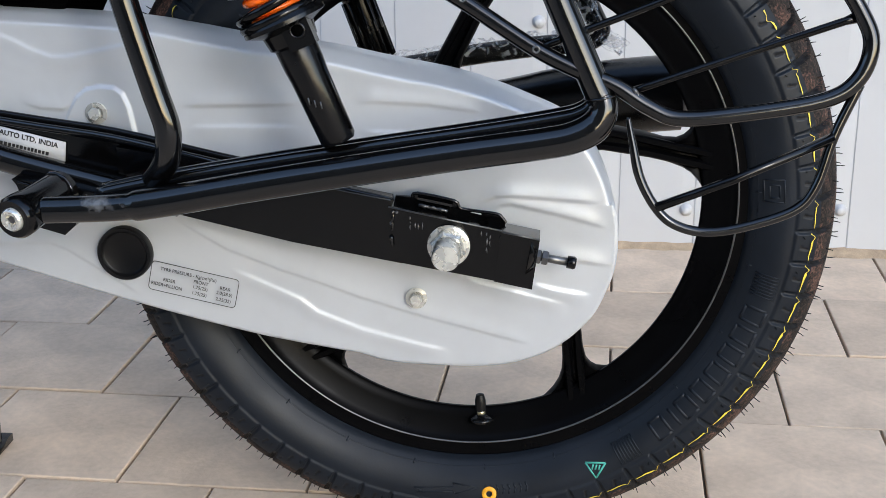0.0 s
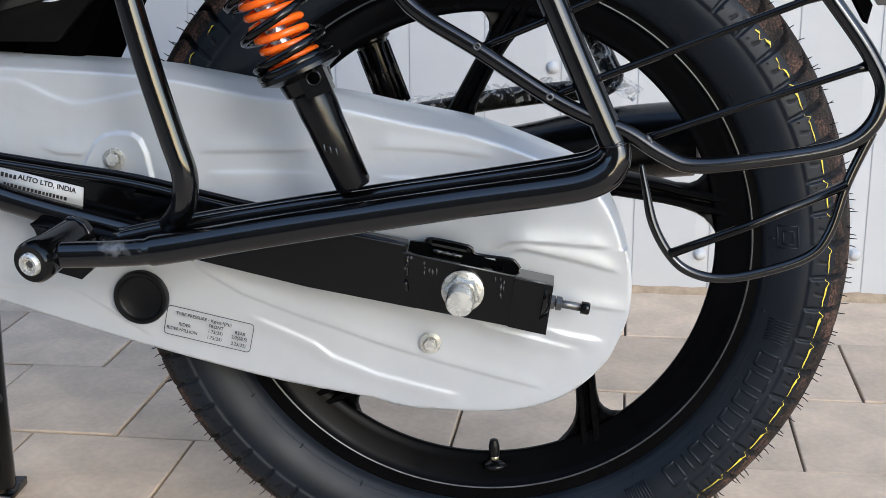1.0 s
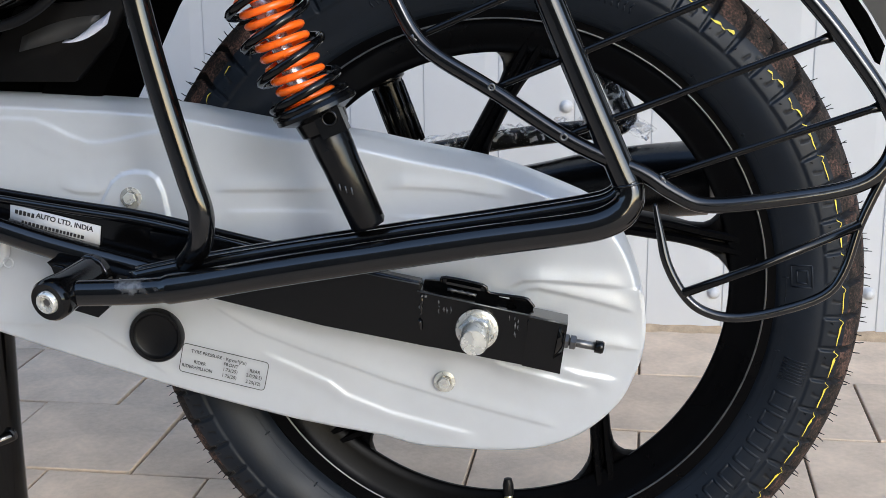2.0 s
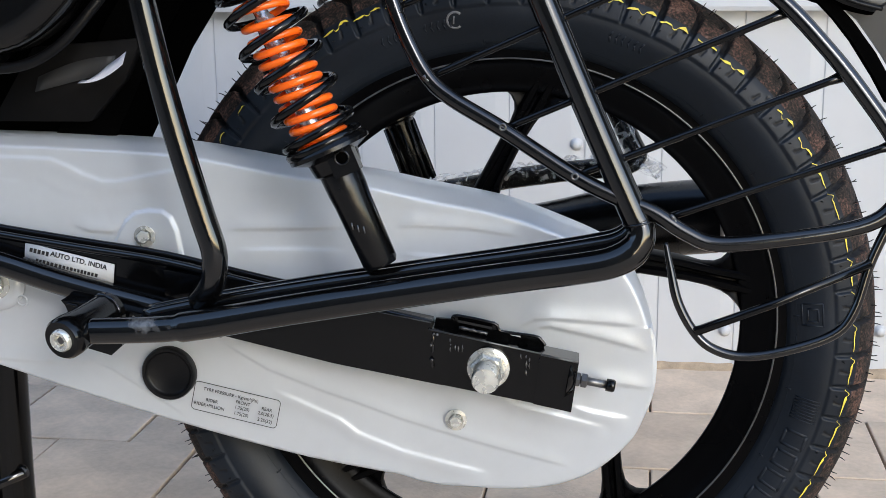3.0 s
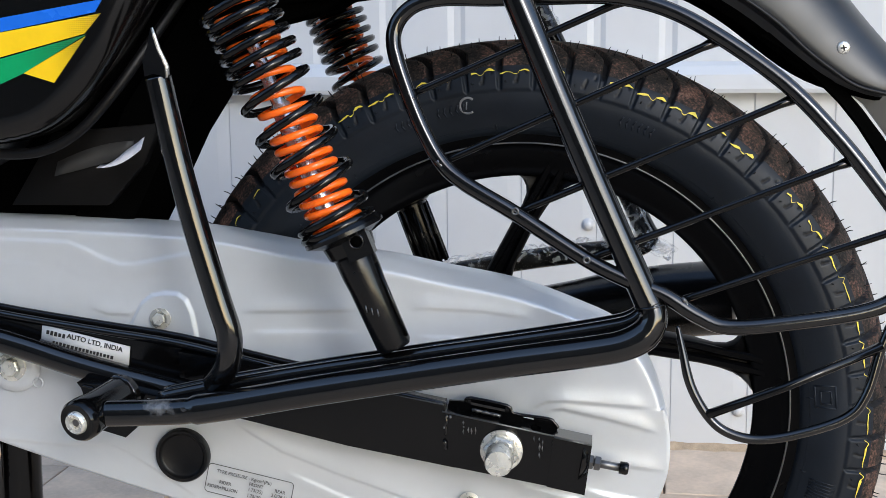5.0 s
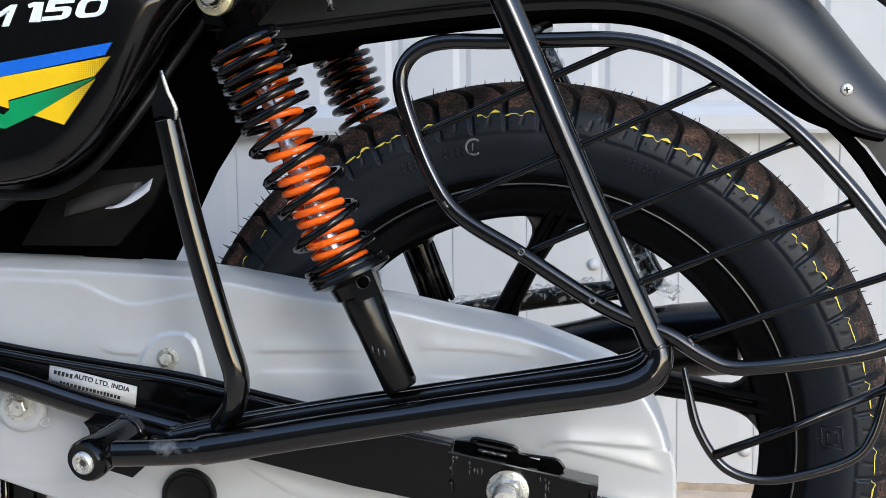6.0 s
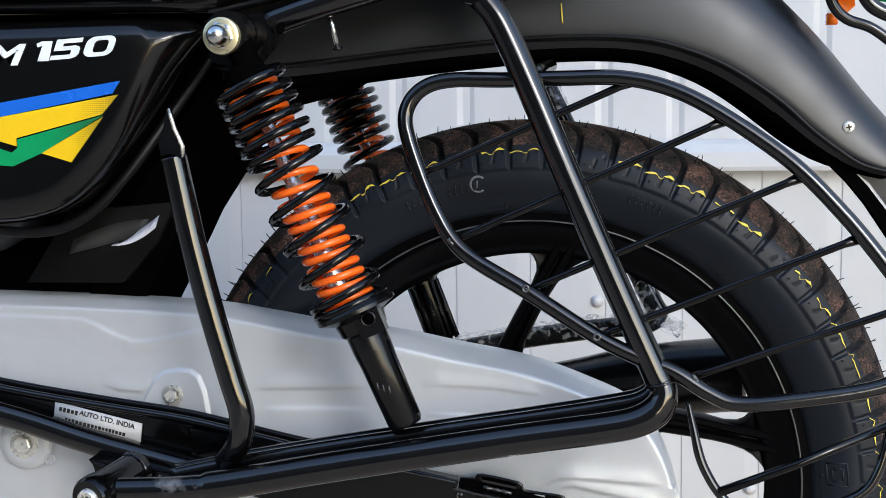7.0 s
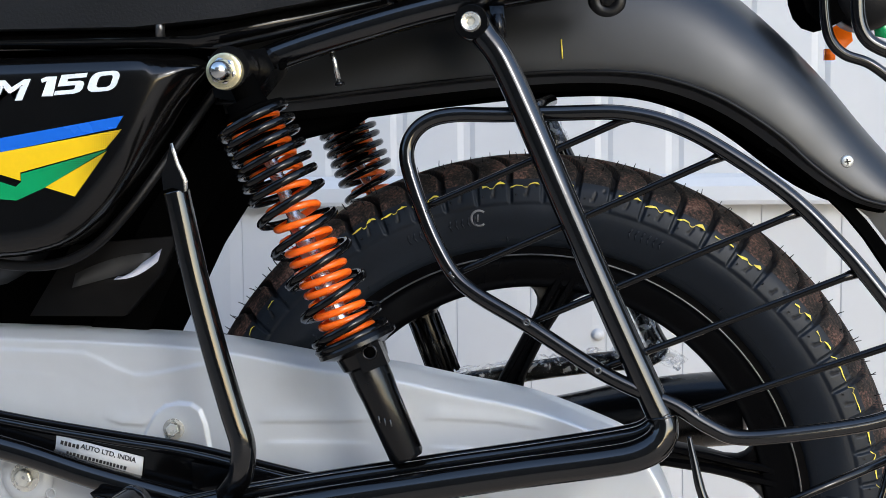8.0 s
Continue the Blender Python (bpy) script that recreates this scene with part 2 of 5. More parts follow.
def prism(outline, y0, y1, bevel=0.0, bm=None):
    """A plate: an outline of (x, z) between two depths, with rounded edges."""
    own = bmesh.new()
    a = [own.verts.new((x, y0, z)) for x, z in outline]
    b = [own.verts.new((x, y1, z)) for x, z in outline]
    own.faces.new(a)
    own.faces.new(b[::-1])
    n = len(outline)
    for i in range(n):
        own.faces.new((a[i], b[i], b[(i + 1) % n], a[(i + 1) % n]))
    if bevel:
        es = [e for e in own.edges if len(e.link_faces) == 2 and e.calc_face_angle(0) > 0.6]
        bmesh.ops.bevel(own, geom=es, offset=bevel, segments=2, affect="EDGES", profile=0.6)
    if bm is None:
        return own
    me = bpy.data.meshes.new("tmp")
    own.to_mesh(me)
    own.free()
    bm.from_mesh(me)
    bpy.data.meshes.remove(me)
    return bm


def box(cx, cy, cz, sx, sy, sz, bevel=0.0, rot=0.0, bm=None):
    """A box turned by rot degrees about y."""
    c, s = math.cos(radians(rot)), math.sin(radians(rot))
    pts = [(cx + c * u * sx / 2 - s * w * sz / 2, cz + s * u * sx / 2 + c * w * sz / 2) for u, w in ((-1, -1), (1, -1), (1, 1), (-1, 1))]
    return prism(pts, cy - sy / 2, cy + sy / 2, bevel, bm)


def hexagon(center, axis, r, h, bm=None):
    """A hexagonal nut or bolt head with chamfered top, growing along the axis."""
    return lathe([(0, 0), (r, 0), (r, h * 0.82), (r * 0.86, h), (0, h)], center, axis, 6, bm)


def empty(name, place=(0, 0, 0)):
    ob = new(name)
    ob.location = place
    return ob


ZC = 0.315                                     # axle height
HUB = Vector((0, 0, ZC))
bike = tagged(empty("motorcycle"), "black motorcycle with silver chain case and orange springs on its stand", "motorcycle")

# ---- the ground and the sheet-metal wall ----
SKEW = -0.048                                   # the yard's lines run a little across the motorcycle's
YARD = Matrix.Rotation(math.atan(SKEW), 4, "Z")

ground_bm = bmesh.new()
for sx, sy in ((-1, -1), (1, -1), (1, 1), (-1, 1)):
    ground_bm.verts.new((sx * 600, sy * 600, -0.006))
ground_bm.faces.new(ground_bm.verts)
ground = part("ground", ground_bm, JOINT, None, smooth=False)
tagged(ground, "sandy joints under beige concrete pavers in a yard", "ground", kind="structure")


def wall_sheet(name, x0, x1, z0, z1, pitch, phase, y, fold, parent):
    """Profiled steel sheet: flat pans with shallow pressed grooves, with real folds and thickness."""
    left, inner, right, deep = fold
    bm = bmesh.new()
    line = []
    k0, k1 = math.floor((x0 - phase) / pitch), math.ceil((x1 - phase) / pitch)
    for k in range(k0, k1):
        x = phase + k * pitch
        line += [(x - inner - left, 0.0), (x - inner, deep), (x + inner, deep), (x + inner + right, 0.0), (x + pitch * 0.5, 0.0004)]
    rows = []
    for z in (z0, z1):
        rows.append([bm.verts.new((x, y + d, z)) for x, d in line])
    back = [[bm.verts.new((x, y + d + 0.0015, z)) for x, d in line] for z in (z0, z1)]
    for i in range(len(line) - 1):
        bm.faces.new((rows[0][i], rows[0][i + 1], rows[1][i + 1], rows[1][i]))
        bm.faces.new((back[0][i], back[1][i], back[1][i + 1], back[0][i + 1]))
        bm.faces.new((rows[0][i], back[0][i], back[0][i + 1], rows[0][i + 1]))
        bm.faces.new((rows[1][i], rows[1][i + 1], back[1][i + 1], back[1][i]))
    ob = part(name, bm, WALLPAINT, parent, smooth=False)
    return ob


WALL_Y = 0.838
wall = tagged(empty("wall_back"), "pale grey profiled sheet-metal wall with a ledge", "wall", kind="structure")
wall_sheet("lower_sheet", -3.2, 3.2, 0.0, 0.545, 0.1115, 0.1310, WALL_Y, (0.0180, 0.0010, 0.0016, 0.0016), wall)
wall_sheet("upper_sheet", -3.2, 3.2, 0.560, 3.0, 0.1022, 0.0195, WALL_Y + 0.006, (0.0090, 0.0050, 0.0075, 0.0034), wall)
led = bmesh.new()
sec = [(-0.026, 0.530), (-0.028, 0.536), (-0.027, 0.556), (-0.012, 0.568), (0.004, 0.574), (0.004, 0.538), (-0.004, 0.530)]
ends = [[led.verts.new((x, WALL_Y + d, z)) for d, z in sec] for x in (-3.2, 3.2)]
for i in range(len(sec)):
    led.faces.new((ends[0][i], ends[0][(i + 1) % len(sec)], ends[1][(i + 1) % len(sec)], ends[1][i]))
led.faces.new(ends[0])
led.faces.new(ends[1][::-1])
part("ledge", led, WALLPAINT, wall, "folded sheet-metal ledge", smooth=False)
for x, z in [(0.009, 0.337), (0.2316, 0.0615), (0.454, 0.068), (0.677, 0.062)]:
    sc = lathe([(0.0, -0.009), (0.0045, -0.0085), (0.0065, -0.006), (0.007, -0.003), (0.0095, -0.002), (0.0095, 0.0)], (x, WALL_Y, z), (0, 1, 0), 16)
    part("screw", sc, WALLPAINT, wall, "pale painted roofing screw")
wall.matrix_world = Matrix.Translation((0, 0, 0)) @ YARD

foot = bmesh.new()                             # sand swept against the wall's foot
rng = random.Random(17)
strip = []
for k in range(241):
    x, wide = -2.4 + k * 0.02, rng.uniform(0.004, 0.016)
    strip.append([foot.verts.new(YARD @ Vector((x, WALL_Y + 0.004, 0.009 + wide * 0.2))), foot.verts.new(YARD @ Vector((x, WALL_Y - 0.002 - wide * 0.5, 0.0045))), foot.verts.new(YARD @ Vector((x, WALL_Y - 0.004 - wide, -0.001)))])
for p, q in zip(strip, strip[1:]):
    for k in range(2):
        foot.faces.new((p[k], p[k + 1], q[k + 1], q[k]))
tagged(part("sand_line", foot, SAND, None), "thin line of tan sand along the wall's foot", "sand", kind="structure")

# added wall behind the camera, never in view: glossy black parts reflect it as dark
near_wall = prism([(-3.4, 0.0), (0.75, 0.0), (0.75, 3.2), (-3.4, 3.2)], -3.75, -3.5)
tagged(part("unseen_wall_front", near_wall, UNSEEN_WALL, None, smooth=False), "plain dark unseen wall added to darken reflections", "wall", kind="structure")

# added wall out of view on the left, holding back low sky light
side_wall = prism([(-3.75, 0.0), (-3.45, 0.0), (-3.45, 1.6), (-3.75, 1.6)], -3.5, 0.95)
tagged(part("unseen_wall_side", side_wall, UNSEEN_WALL, None, smooth=False), "plain dark unseen side wall added to block low sky", "wall", kind="structure")

# added wall out of view: leaves a bright sky gap for streaks on tubes
right_wall = prism([(3.5, 0.0), (3.75, 0.0), (3.75, 2.4), (3.5, 2.4)], -1.3, 0.65)
tagged(part("unseen_wall_right", right_wall, UNSEEN_WALL, None, smooth=False), "plain dark unseen wall added to narrow the open sky", "wall", kind="structure")

# ---- rear wheel ----
wheel = part("rear_wheel", lathe([(0.012, -0.09), (0.030, -0.088), (0.034, -0.06), (0.062, -0.055), (0.066, -0.045), (0.066, 0.045), (0.062, 0.055), (0.034, 0.06), (0.03, 0.088), (0.012, 0.09)], HUB, (0, 1, 0), 48), RIMBLACK, bike, "black cast alloy rear wheel", sharp=30)

rim_profile = [(0.1900, -0.0180), (0.1900, -0.0205), (0.1914, -0.0224), (0.1985, -0.0250), (0.2110, -0.0285), (0.2158, -0.0322), (0.2180, -0.0345), (0.2200, -0.0342), (0.2285, -0.0352), (0.2305, -0.0335), (0.2305, -0.029), (0.226, -0.026), (0.220, -0.018), (0.2145, -0.008), (0.2145, 0.008), (0.220, 0.018), (0.226, 0.026), (0.2305, 0.029), (0.2305, 0.0335), (0.2285, 0.0352), (0.2220, 0.0345), (0.2160, 0.0260), (0.2120, 0.0160), (0.2105, 0.0), (0.2085, -0.0120), (0.1990, -0.0150)]
part("rim", lathe(rim_profile, HUB, (0, 1, 0), 160, closed=True), RIMBLACK, wheel, sharp=35)
# a thin steel ring on the corner of the rim's lip
part("rim_edge", lathe([(0.2172, -0.0342), (0.2177, -0.0350), (0.2184, -0.0351), (0.2187, -0.0346)], HUB, (0, 1, 0), 160), STEEL, wheel, "thin grey steel rim edge")


STATIONS = [(0.055, 36, 0.034), (0.09, 24.0, 0.027), (0.115, 16.5, 0.0235), (0.15, 7.2, 0.0200), (0.165, 4.2, 0.0205), (0.175, 2.6, 0.0240), (0.181, 1.8, 0.0310), (0.186, 1.1, 0.0420), (0.1895, 0.7, 0.0560), (0.194, 0.2, 0.080)]


def spoke(angle):
    """A cast spoke's web, leaning back from hub to rim, with rounded roots."""
    bm = bmesh.new()
    rings = []
    for r, lean, w in STATIONS:
        a = radians(angle + lean)
        d = Vector((math.cos(a), 0, math.sin(a)))
        s = Vector((-math.sin(a), 0, math.cos(a)))
        c = HUB + d * r
        h = w / 2
        yf = -0.0212 if r < 0.18 else -0.0200
        back = -0.004 if r < 0.16 else -0.010
        sec = [(-h, back), (-h, yf + 0.003), (-h + 0.002, yf), (-h * 0.4, yf + 0.0035), (h * 0.4, yf + 0.0035), (h - 0.002, yf), (h, yf + 0.003), (h, back)]
        rings.append([bm.verts.new(c + s * p + Vector((0, q, 0))) for p, q in sec])
    for a, b in zip(rings, rings[1:]):
        for k in range(len(a)):
            bm.faces.new((a[k], a[(k + 1) % len(a)], b[(k + 1) % len(a)], b[k]))
    bm.faces.new(rings[0])
    bm.faces.new(rings[-1][::-1])
    return bm


def spoke_rib(angle, side):
    """One raised edge of a spoke, running straight on over the rim's inner face."""
    bm = bmesh.new()
    rings = []
    for r, lean, w in ((0.055, 36, 0.034), (0.09, 24.0, 0.027), (0.115, 16.5, 0.0235), (0.15, 7.2, 0.0195), (0.175, 2.6, 0.0185), (0.190, 0.6, 0.0190), (0.2000, -0.6, 0.0190)):
        a = radians(angle + lean)
        d = Vector((math.cos(a), 0, math.sin(a)))
        s = Vector((-math.sin(a), 0, math.cos(a)))
        c = HUB + d * r + s * side * (w / 2 - 0.0043)
        top = -0.0240 if r < 0.195 else -0.0255
        sec = [(-0.0043, -0.012), (-0.0040, top + 0.0016), (-0.0024, top), (0.0018, top), (0.0036, top + 0.0025), (0.0043, -0.012)]
        sec = sec if side < 0 else [(-p, q) for p, q in sec]
        rings.append([bm.verts.new(c + s * p + Vector((0, q, 0))) for p, q in sec])
    for a, b in zip(rings, rings[1:]):
        for k in range(len(a)):
            bm.faces.new((a[k], a[(k + 1) % len(a)], b[(k + 1) % len(a)], b[k]))
    bm.faces.new(rings[0])
    bm.faces.new(rings[-1][::-1])
    return bm


for k in range(5):
    web = part("spoke", spoke(10.2 + 72 * k), RIMBLACK, wheel, sharp=40)
    for side in (-1, 1):
        part("spoke_rib", spoke_rib(10.2 + 72 * k, side), RIMBLACK, web, sharp=40)

# valve: rubber stem, brass base and dust cap
va = radians(-87.0)
vd = Vector((math.cos(va), 0, math.sin(va)))
valve_at = HUB + vd * 0.2000 + Vector((0, -0.0262, 0))
valve = part("valve", lathe([(0.0, 0.0), (0.0115, 0.0), (0.0105, 0.0025), (0.006, 0.0045), (0.0034, 0.0055), (0.0034, 0.009), (0.0, 0.009)], valve_at, -vd, 20), SATIN, wheel)
part("valve_stem", lathe([(0.0, 0.004), (0.0036, 0.0045), (0.0036, 0.0095), (0.0, 0.0095)], valve_at, -vd, 16), BRASSY, wheel, "brass valve stem")
part("valve_seat", lathe([(0.0135, 0.0030), (0.0120, 0.0008), (0.0, 0.0)], valve_at + Vector((0, 0.004, 0)), -vd, 28), GLOSS, wheel)
part("valve_cap", lathe([(0.0, 0.009), (0.0046, 0.009), (0.0048, 0.018), (0.0042, 0.0205), (0.0034, 0.0235), (0.0, 0.0245)], valve_at, -vd, 18), PLASTIC, wheel, "black plastic dust cap", sharp=40)

# ---- tyre ----
PITCHES = 64
RIDGE = 0.2345
half = [(-0.0335, 0.2270), (-0.040, 0.2315), (-0.0485, 0.2430), (-0.0530, 0.2550), (-0.0525, 0.2660), (-0.0485, 0.2785), (-0.0395, 0.2892), (-0.0215, 0.2978), (0.0, 0.3008)]
near = [(p.x, p.y) for p in catmull([(y, r, 0) for y, r in half], 10)]
far_half = [(-y, r) for y, r in near[::-1][4::4]]
prof = near + far_half
NSEG = PITCHES * 32
py = np.array([p[0] for p in prof])
pr = np.array([p[1] for p in prof])
dist = np.r_[0, np.cumsum(np.hypot(np.diff(py), np.diff(pr)))]
crown = dist[len(near) - 1]
s_of = np.abs(dist - crown)                     # distance along the tread from its middle
phi = np.arange(NSEG) * 2 * np.pi / NSEG
PHI, S = np.meshgrid(phi, s_of, indexing="ij")
YY, RR = py[None, :].repeat(NSEG, 0), pr[None, :].repeat(NSEG, 0)
curve = 0.085 * np.clip((0.036 - S) / 0.036, 0, 1) ** 1.1
side_sign = np.where(YY > 0.0005, 0.5, 0.0)     # the far half is staggered
cell = ((PHI - curve) * PITCHES / (2 * np.pi) + side_sign) % 1.0
across = np.abs(cell - 0.5) * (2 * np.pi * 0.298 / PITCHES)


def ease(a, b, x):
    t = np.clip((x - a) / (b - a), 0, 1)
    return t * t * (3 - 2 * t)


TREAD_EDGE = float(s_of[int(np.searchsorted(pr[:len(near)], 0.2625))])
S_BROWN = float(s_of[int(np.searchsorted(pr[:len(near)], 0.2815))])
width = np.interp(S, [0.0, S_BROWN, TREAD_EDGE - 0.006, TREAD_EDGE], [0.0026, 0.0018, 0.0013, 0.0008])
groove = (1 - ease(width, width + 0.0012, across)) * ease(0.004, 0.008, S) * (1 - ease(TREAD_EDGE - 0.004, TREAD_EDGE, S))
shoulder = 1 - ease(TREAD_EDGE - 0.002, TREAD_EDGE, S)        # tread blocks stand proud of the sidewall
along = (cell - 0.5) * (2 * np.pi * 0.298 / PITCHES)          # signed distance round the tyre from a groove


def cut(offset, s0, s1, slant=0.0, w=0.0007):
    """A narrow sipe between two distances from the crown."""
    o = (along - offset + 0.0146) % 0.02926 - 0.0146 - slant * (S - s0)
    return (1 - ease(w, w + 0.0006, np.abs(o))) * (S > s0) * (S < s1)


E = TREAD_EDGE
sipe = np.maximum.reduce([cut(0.0130, E - 0.0135, E - 0.0065, 0.25), cut(0.0150, E - 0.0076, E - 0.0062, 2.6), cut(0.0060, E - 0.017, E - 0.014, 0.6), cut(0.0085, 0.006, 0.013, 0.5), cut(-0.0080, 0.012, 0.019, -0.7), cut(0.0100, 0.020, 0.026, 0.3)])
depth = 0.0016 * shoulder - np.interp(S, [S_BROWN - 0.004, S_BROWN + 0.004], [0.0060, 0.0024]) * groove - 0.0009 * sipe
nr = np.gradient(py, dist)
ny = -np.gradient(pr, dist)
normal_y, normal_r = ny, nr
if normal_r[len(near) - 1] < 0:
    normal_y, normal_r = -ny, -nr
R2 = RR + depth * normal_r[None, :]
Y2 = YY + depth * normal_y[None, :]
TX, TZ = -0.0022, ZC - 0.0028                 # the tyre sits a touch low on its rim
co = np.stack([TX + R2 * np.cos(PHI), Y2, TZ + R2 * np.sin(PHI)], -1).reshape(-1, 3)
NP = len(prof)
ii, jj = np.meshgrid(np.arange(NSEG), np.arange(NP - 1), indexing="ij")
i2 = (ii + 1) % NSEG
quads = np.stack([ii * NP + jj, ii * NP + jj + 1, i2 * NP + jj + 1, i2 * NP + jj], -1).reshape(-1, 4)
deep = np.maximum(groove, sipe * 0.8)
face_deep = 0.25 * (deep[ii, jj] + deep[i2, jj] + deep[ii, jj + 1] + deep[i2, jj + 1])
face_s = 0.5 * (S[ii, jj] + S[ii, jj + 1])
face_sipe = 0.25 * (sipe[ii, jj] + sipe[i2, jj] + sipe[ii, jj + 1] + sipe[i2, jj + 1])
slot = np.where(face_sipe > 0.45, 2, np.where((face_deep > 0.4) & (face_s < S_BROWN + 0.001), 2, np.where(face_s > S_BROWN, 0, 1))).reshape(-1)
tyre_mesh = bpy.data.meshes.new("tyre")
tyre_mesh.from_pydata(co.tolist(), [], quads.tolist())
tyre_mesh.materials.append(RUBBER)
tyre_mesh.materials.append(TREAD)
tyre_mesh.materials.append(GROOVE)
tyre_mesh.polygons.foreach_set("material_index", slot.astype(np.int32))
tyre_mesh.polygons.foreach_set("use_smooth", [True] * len(tyre_mesh.polygons))
tyre_mesh.update()
tyre = new("tyre", tyre_mesh)
tyre.parent = wheel
tyre["label"] = "new black tyre with dusty brown tread"


def on_tyre(angle, r, lift=0.0):
    """A place on the near side of the tyre at an angle (degrees) and a radius."""
    k = len(near)
    y = float(np.interp(r, pr[:k], py[:k]))
    i = int(np.clip(np.searchsorted(pr[:k], r), 1, k - 1))
    n = Vector((0, normal_y[i], 0)) + Vector((math.cos(radians(angle)), 0, math.sin(radians(angle)))) * float(normal_r[i])
    return Vector((TX + r * math.cos(radians(angle)), y, TZ + r * math.sin(radians(angle)))) + n.normalized() * lift


def ribbon(points, widths, lift, bm):
    """A thin painted or moulded strip that lies on the tyre: (angle, radius) points."""
    rows = []
    for (a, r), w in zip(points, widths):
        rows.append([bm.verts.new(on_tyre(a, r - w / 2, lift)), bm.verts.new(on_tyre(a, r + w / 2, lift))])
    for p, q in zip(rows, rows[1:]):
        bm.faces.new((p[0], p[1], q[1], q[0]))


def stroke(points, w, lift, bm):
    """A raised line on the sidewall with two flanks, along (angle, radius) points, even in width."""
    cs = [on_tyre(a, r, lift) for a, r in points]
    base = [on_tyre(a, r, 0.0001) for a, r in points]
    n = len(cs)
    rows = []
    for i in range(n):
        t = (cs[min(i + 1, n - 1)] - cs[max(i - 1, 0)]).normalized()
        up = (cs[i] - base[i]).normalized()
        s = t.cross(up).normalized()
        rows.append([bm.verts.new(base[i] - s * w * 0.9), bm.verts.new(cs[i] - s * w * 0.45), bm.verts.new(cs[i] + s * w * 0.45), bm.verts.new(base[i] + s * w * 0.9)])
    for p, q in zip(rows, rows[1:]):
        for k in range(3):
            bm.faces.new((p[k], p[k + 1], q[k + 1], q[k]))
    bm.faces.new(rows[0])
    bm.faces.new(rows[-1][::-1])


step = 360 / PITCHES
rng = random.Random(4)
for k in range(PITCHES):
    a0 = (k + 0.62) * step
    if rng.random() < 0.04 or 172 < a0 < 266:    # the dashes are missing low at the front
        continue
    yl = bmesh.new()
    wob = rng.uniform(-0.0006, 0.0006)
    fat = rng.uniform(0.65, 1.15)
    jog = rng.uniform(0.7, 1.2)
    if 30 < a0 < 160:                          # smeared into blobs along the top
        main = [(0.00, 0.0004, 0.3), (0.06, 0.0012, 1.5), (0.14, 0.0016, 2.0), (0.22, 0.0012, 1.7), (0.30, 0.0004, 0.6), (0.34, -0.0014, 0.5), (0.39, -0.0020, 0.7), (0.46, -0.0016, 0.6), (0.50, -0.0002, 0.5), (0.56, 0.0001, 1.3), (0.68, -0.0003, 1.6), (0.78, -0.0008, 1.2), (0.86, -0.0014, 0.4)]
    else:                                      # long tapered dash with a jog at the groove
        main = [(0.00, -0.0003, 0.4), (0.18, -0.0001, 0.9), (0.38, 0.0, 1.3), (0.55, 0.0002, 1.7), (0.62, 0.0004, 1.1), (0.66, 0.0012, 0.6), (0.71, 0.0020, 0.8), (0.76, 0.0008, 0.6), (0.82, -0.0012, 0.7), (0.86, -0.0012, 0.3)]
    if 118 < a0 < 172:                          # faint and broken towards the front
        fat *= 0.6
        main = main[:6] if rng.random() < 0.5 else main[7:]
    if 30 < a0 < 160:
        main = main[rng.choice((0, 0, 0, 1)):len(main) - rng.choice((0, 0, 0, 2))]
    ribbon([(a0 + step * f, 0.2772 + wob + o * jog + rng.uniform(-0.0004, 0.0004)) for f, o, w in main], [0.0009 * w * fat * rng.uniform(0.45, 1.4) for f, o, w in main], 0.0026, yl)
    part("paint_dash", yl, YELLOW, wheel)

hairs = bmesh.new()
rng = random.Random(9)
for k in range(PITCHES):
    for r, off, n in ((0.2990, 0.15, 1), (0.2985, 0.55, 1), (0.2930, 0.85, 1), (0.2970, 0.35, 1), (0.2700, 0.3, 1)):
        if rng.random() < 0.1:
            continue
        a = (k + off + rng.uniform(-0.08, 0.08)) * step
        p = on_tyre(a, r, 0.001)
        q = on_tyre(a, r, 0.002)
        n = (q - p).normalized()
        tilt = Vector((rng.uniform(-0.2, 0.2), rng.uniform(-0.15, 0.15), rng.uniform(-0.2, 0.2)))
        length = rng.uniform(0.0045, 0.0075) if r > 0.28 else rng.uniform(0.003, 0.005)
        tube([p, p + (n + tilt * 0.4).normalized() * length * 0.5, p + (n + tilt).normalized() * length], [0.00055, 0.0005, 0.00032], 4, bm=hairs)
hair_ob = part("whisker_fringe", hairs, GROOVE, wheel, "thin rubber moulding whiskers")
hair_ob["kind"] = "stuff"

# raised marks on the sidewall; the maker's name is plain raised bars
def raised(points, w, lift, n=3):
    bm = bmesh.new()
    for p, q in zip(points, points[1:]):
        stroke([(p[0] + (q[0] - p[0]) * f / n, p[1] + (q[1] - p[1]) * f / n) for f in range(n + 1)], w, lift, bm)
    part("raised_mark", bm, RUBBER, wheel)


for k in range(8):                             # ribbed blocks at both ends of the name
    raised([(-11.8 - k * 0.60, 0.2405), (-11.8 - k * 0.60, 0.2600)], 0.0007, 0.0008)
    raised([(-54.7 - k * 0.60, 0.2405), (-54.7 - k * 0.60, 0.2600)], 0.0007, 0.0008)
for a0, kind in ((-18.6, 0), (-22.9, 1), (-27.3, 2), (-31.8, 1), (-36.3, 2), (-40.7, 0), (-45.3, 3), (-47.4, 2)):
    w = 2.9
    r0, r1 = 0.2420, 0.2585
    raised([(a0, r0), (a0, r1)] if kind == 3 else [(a0, r0), (a0, r1), (a0 - w, r1), (a0 - w, r0), (a0, r0)], 0.0015, 0.0006)
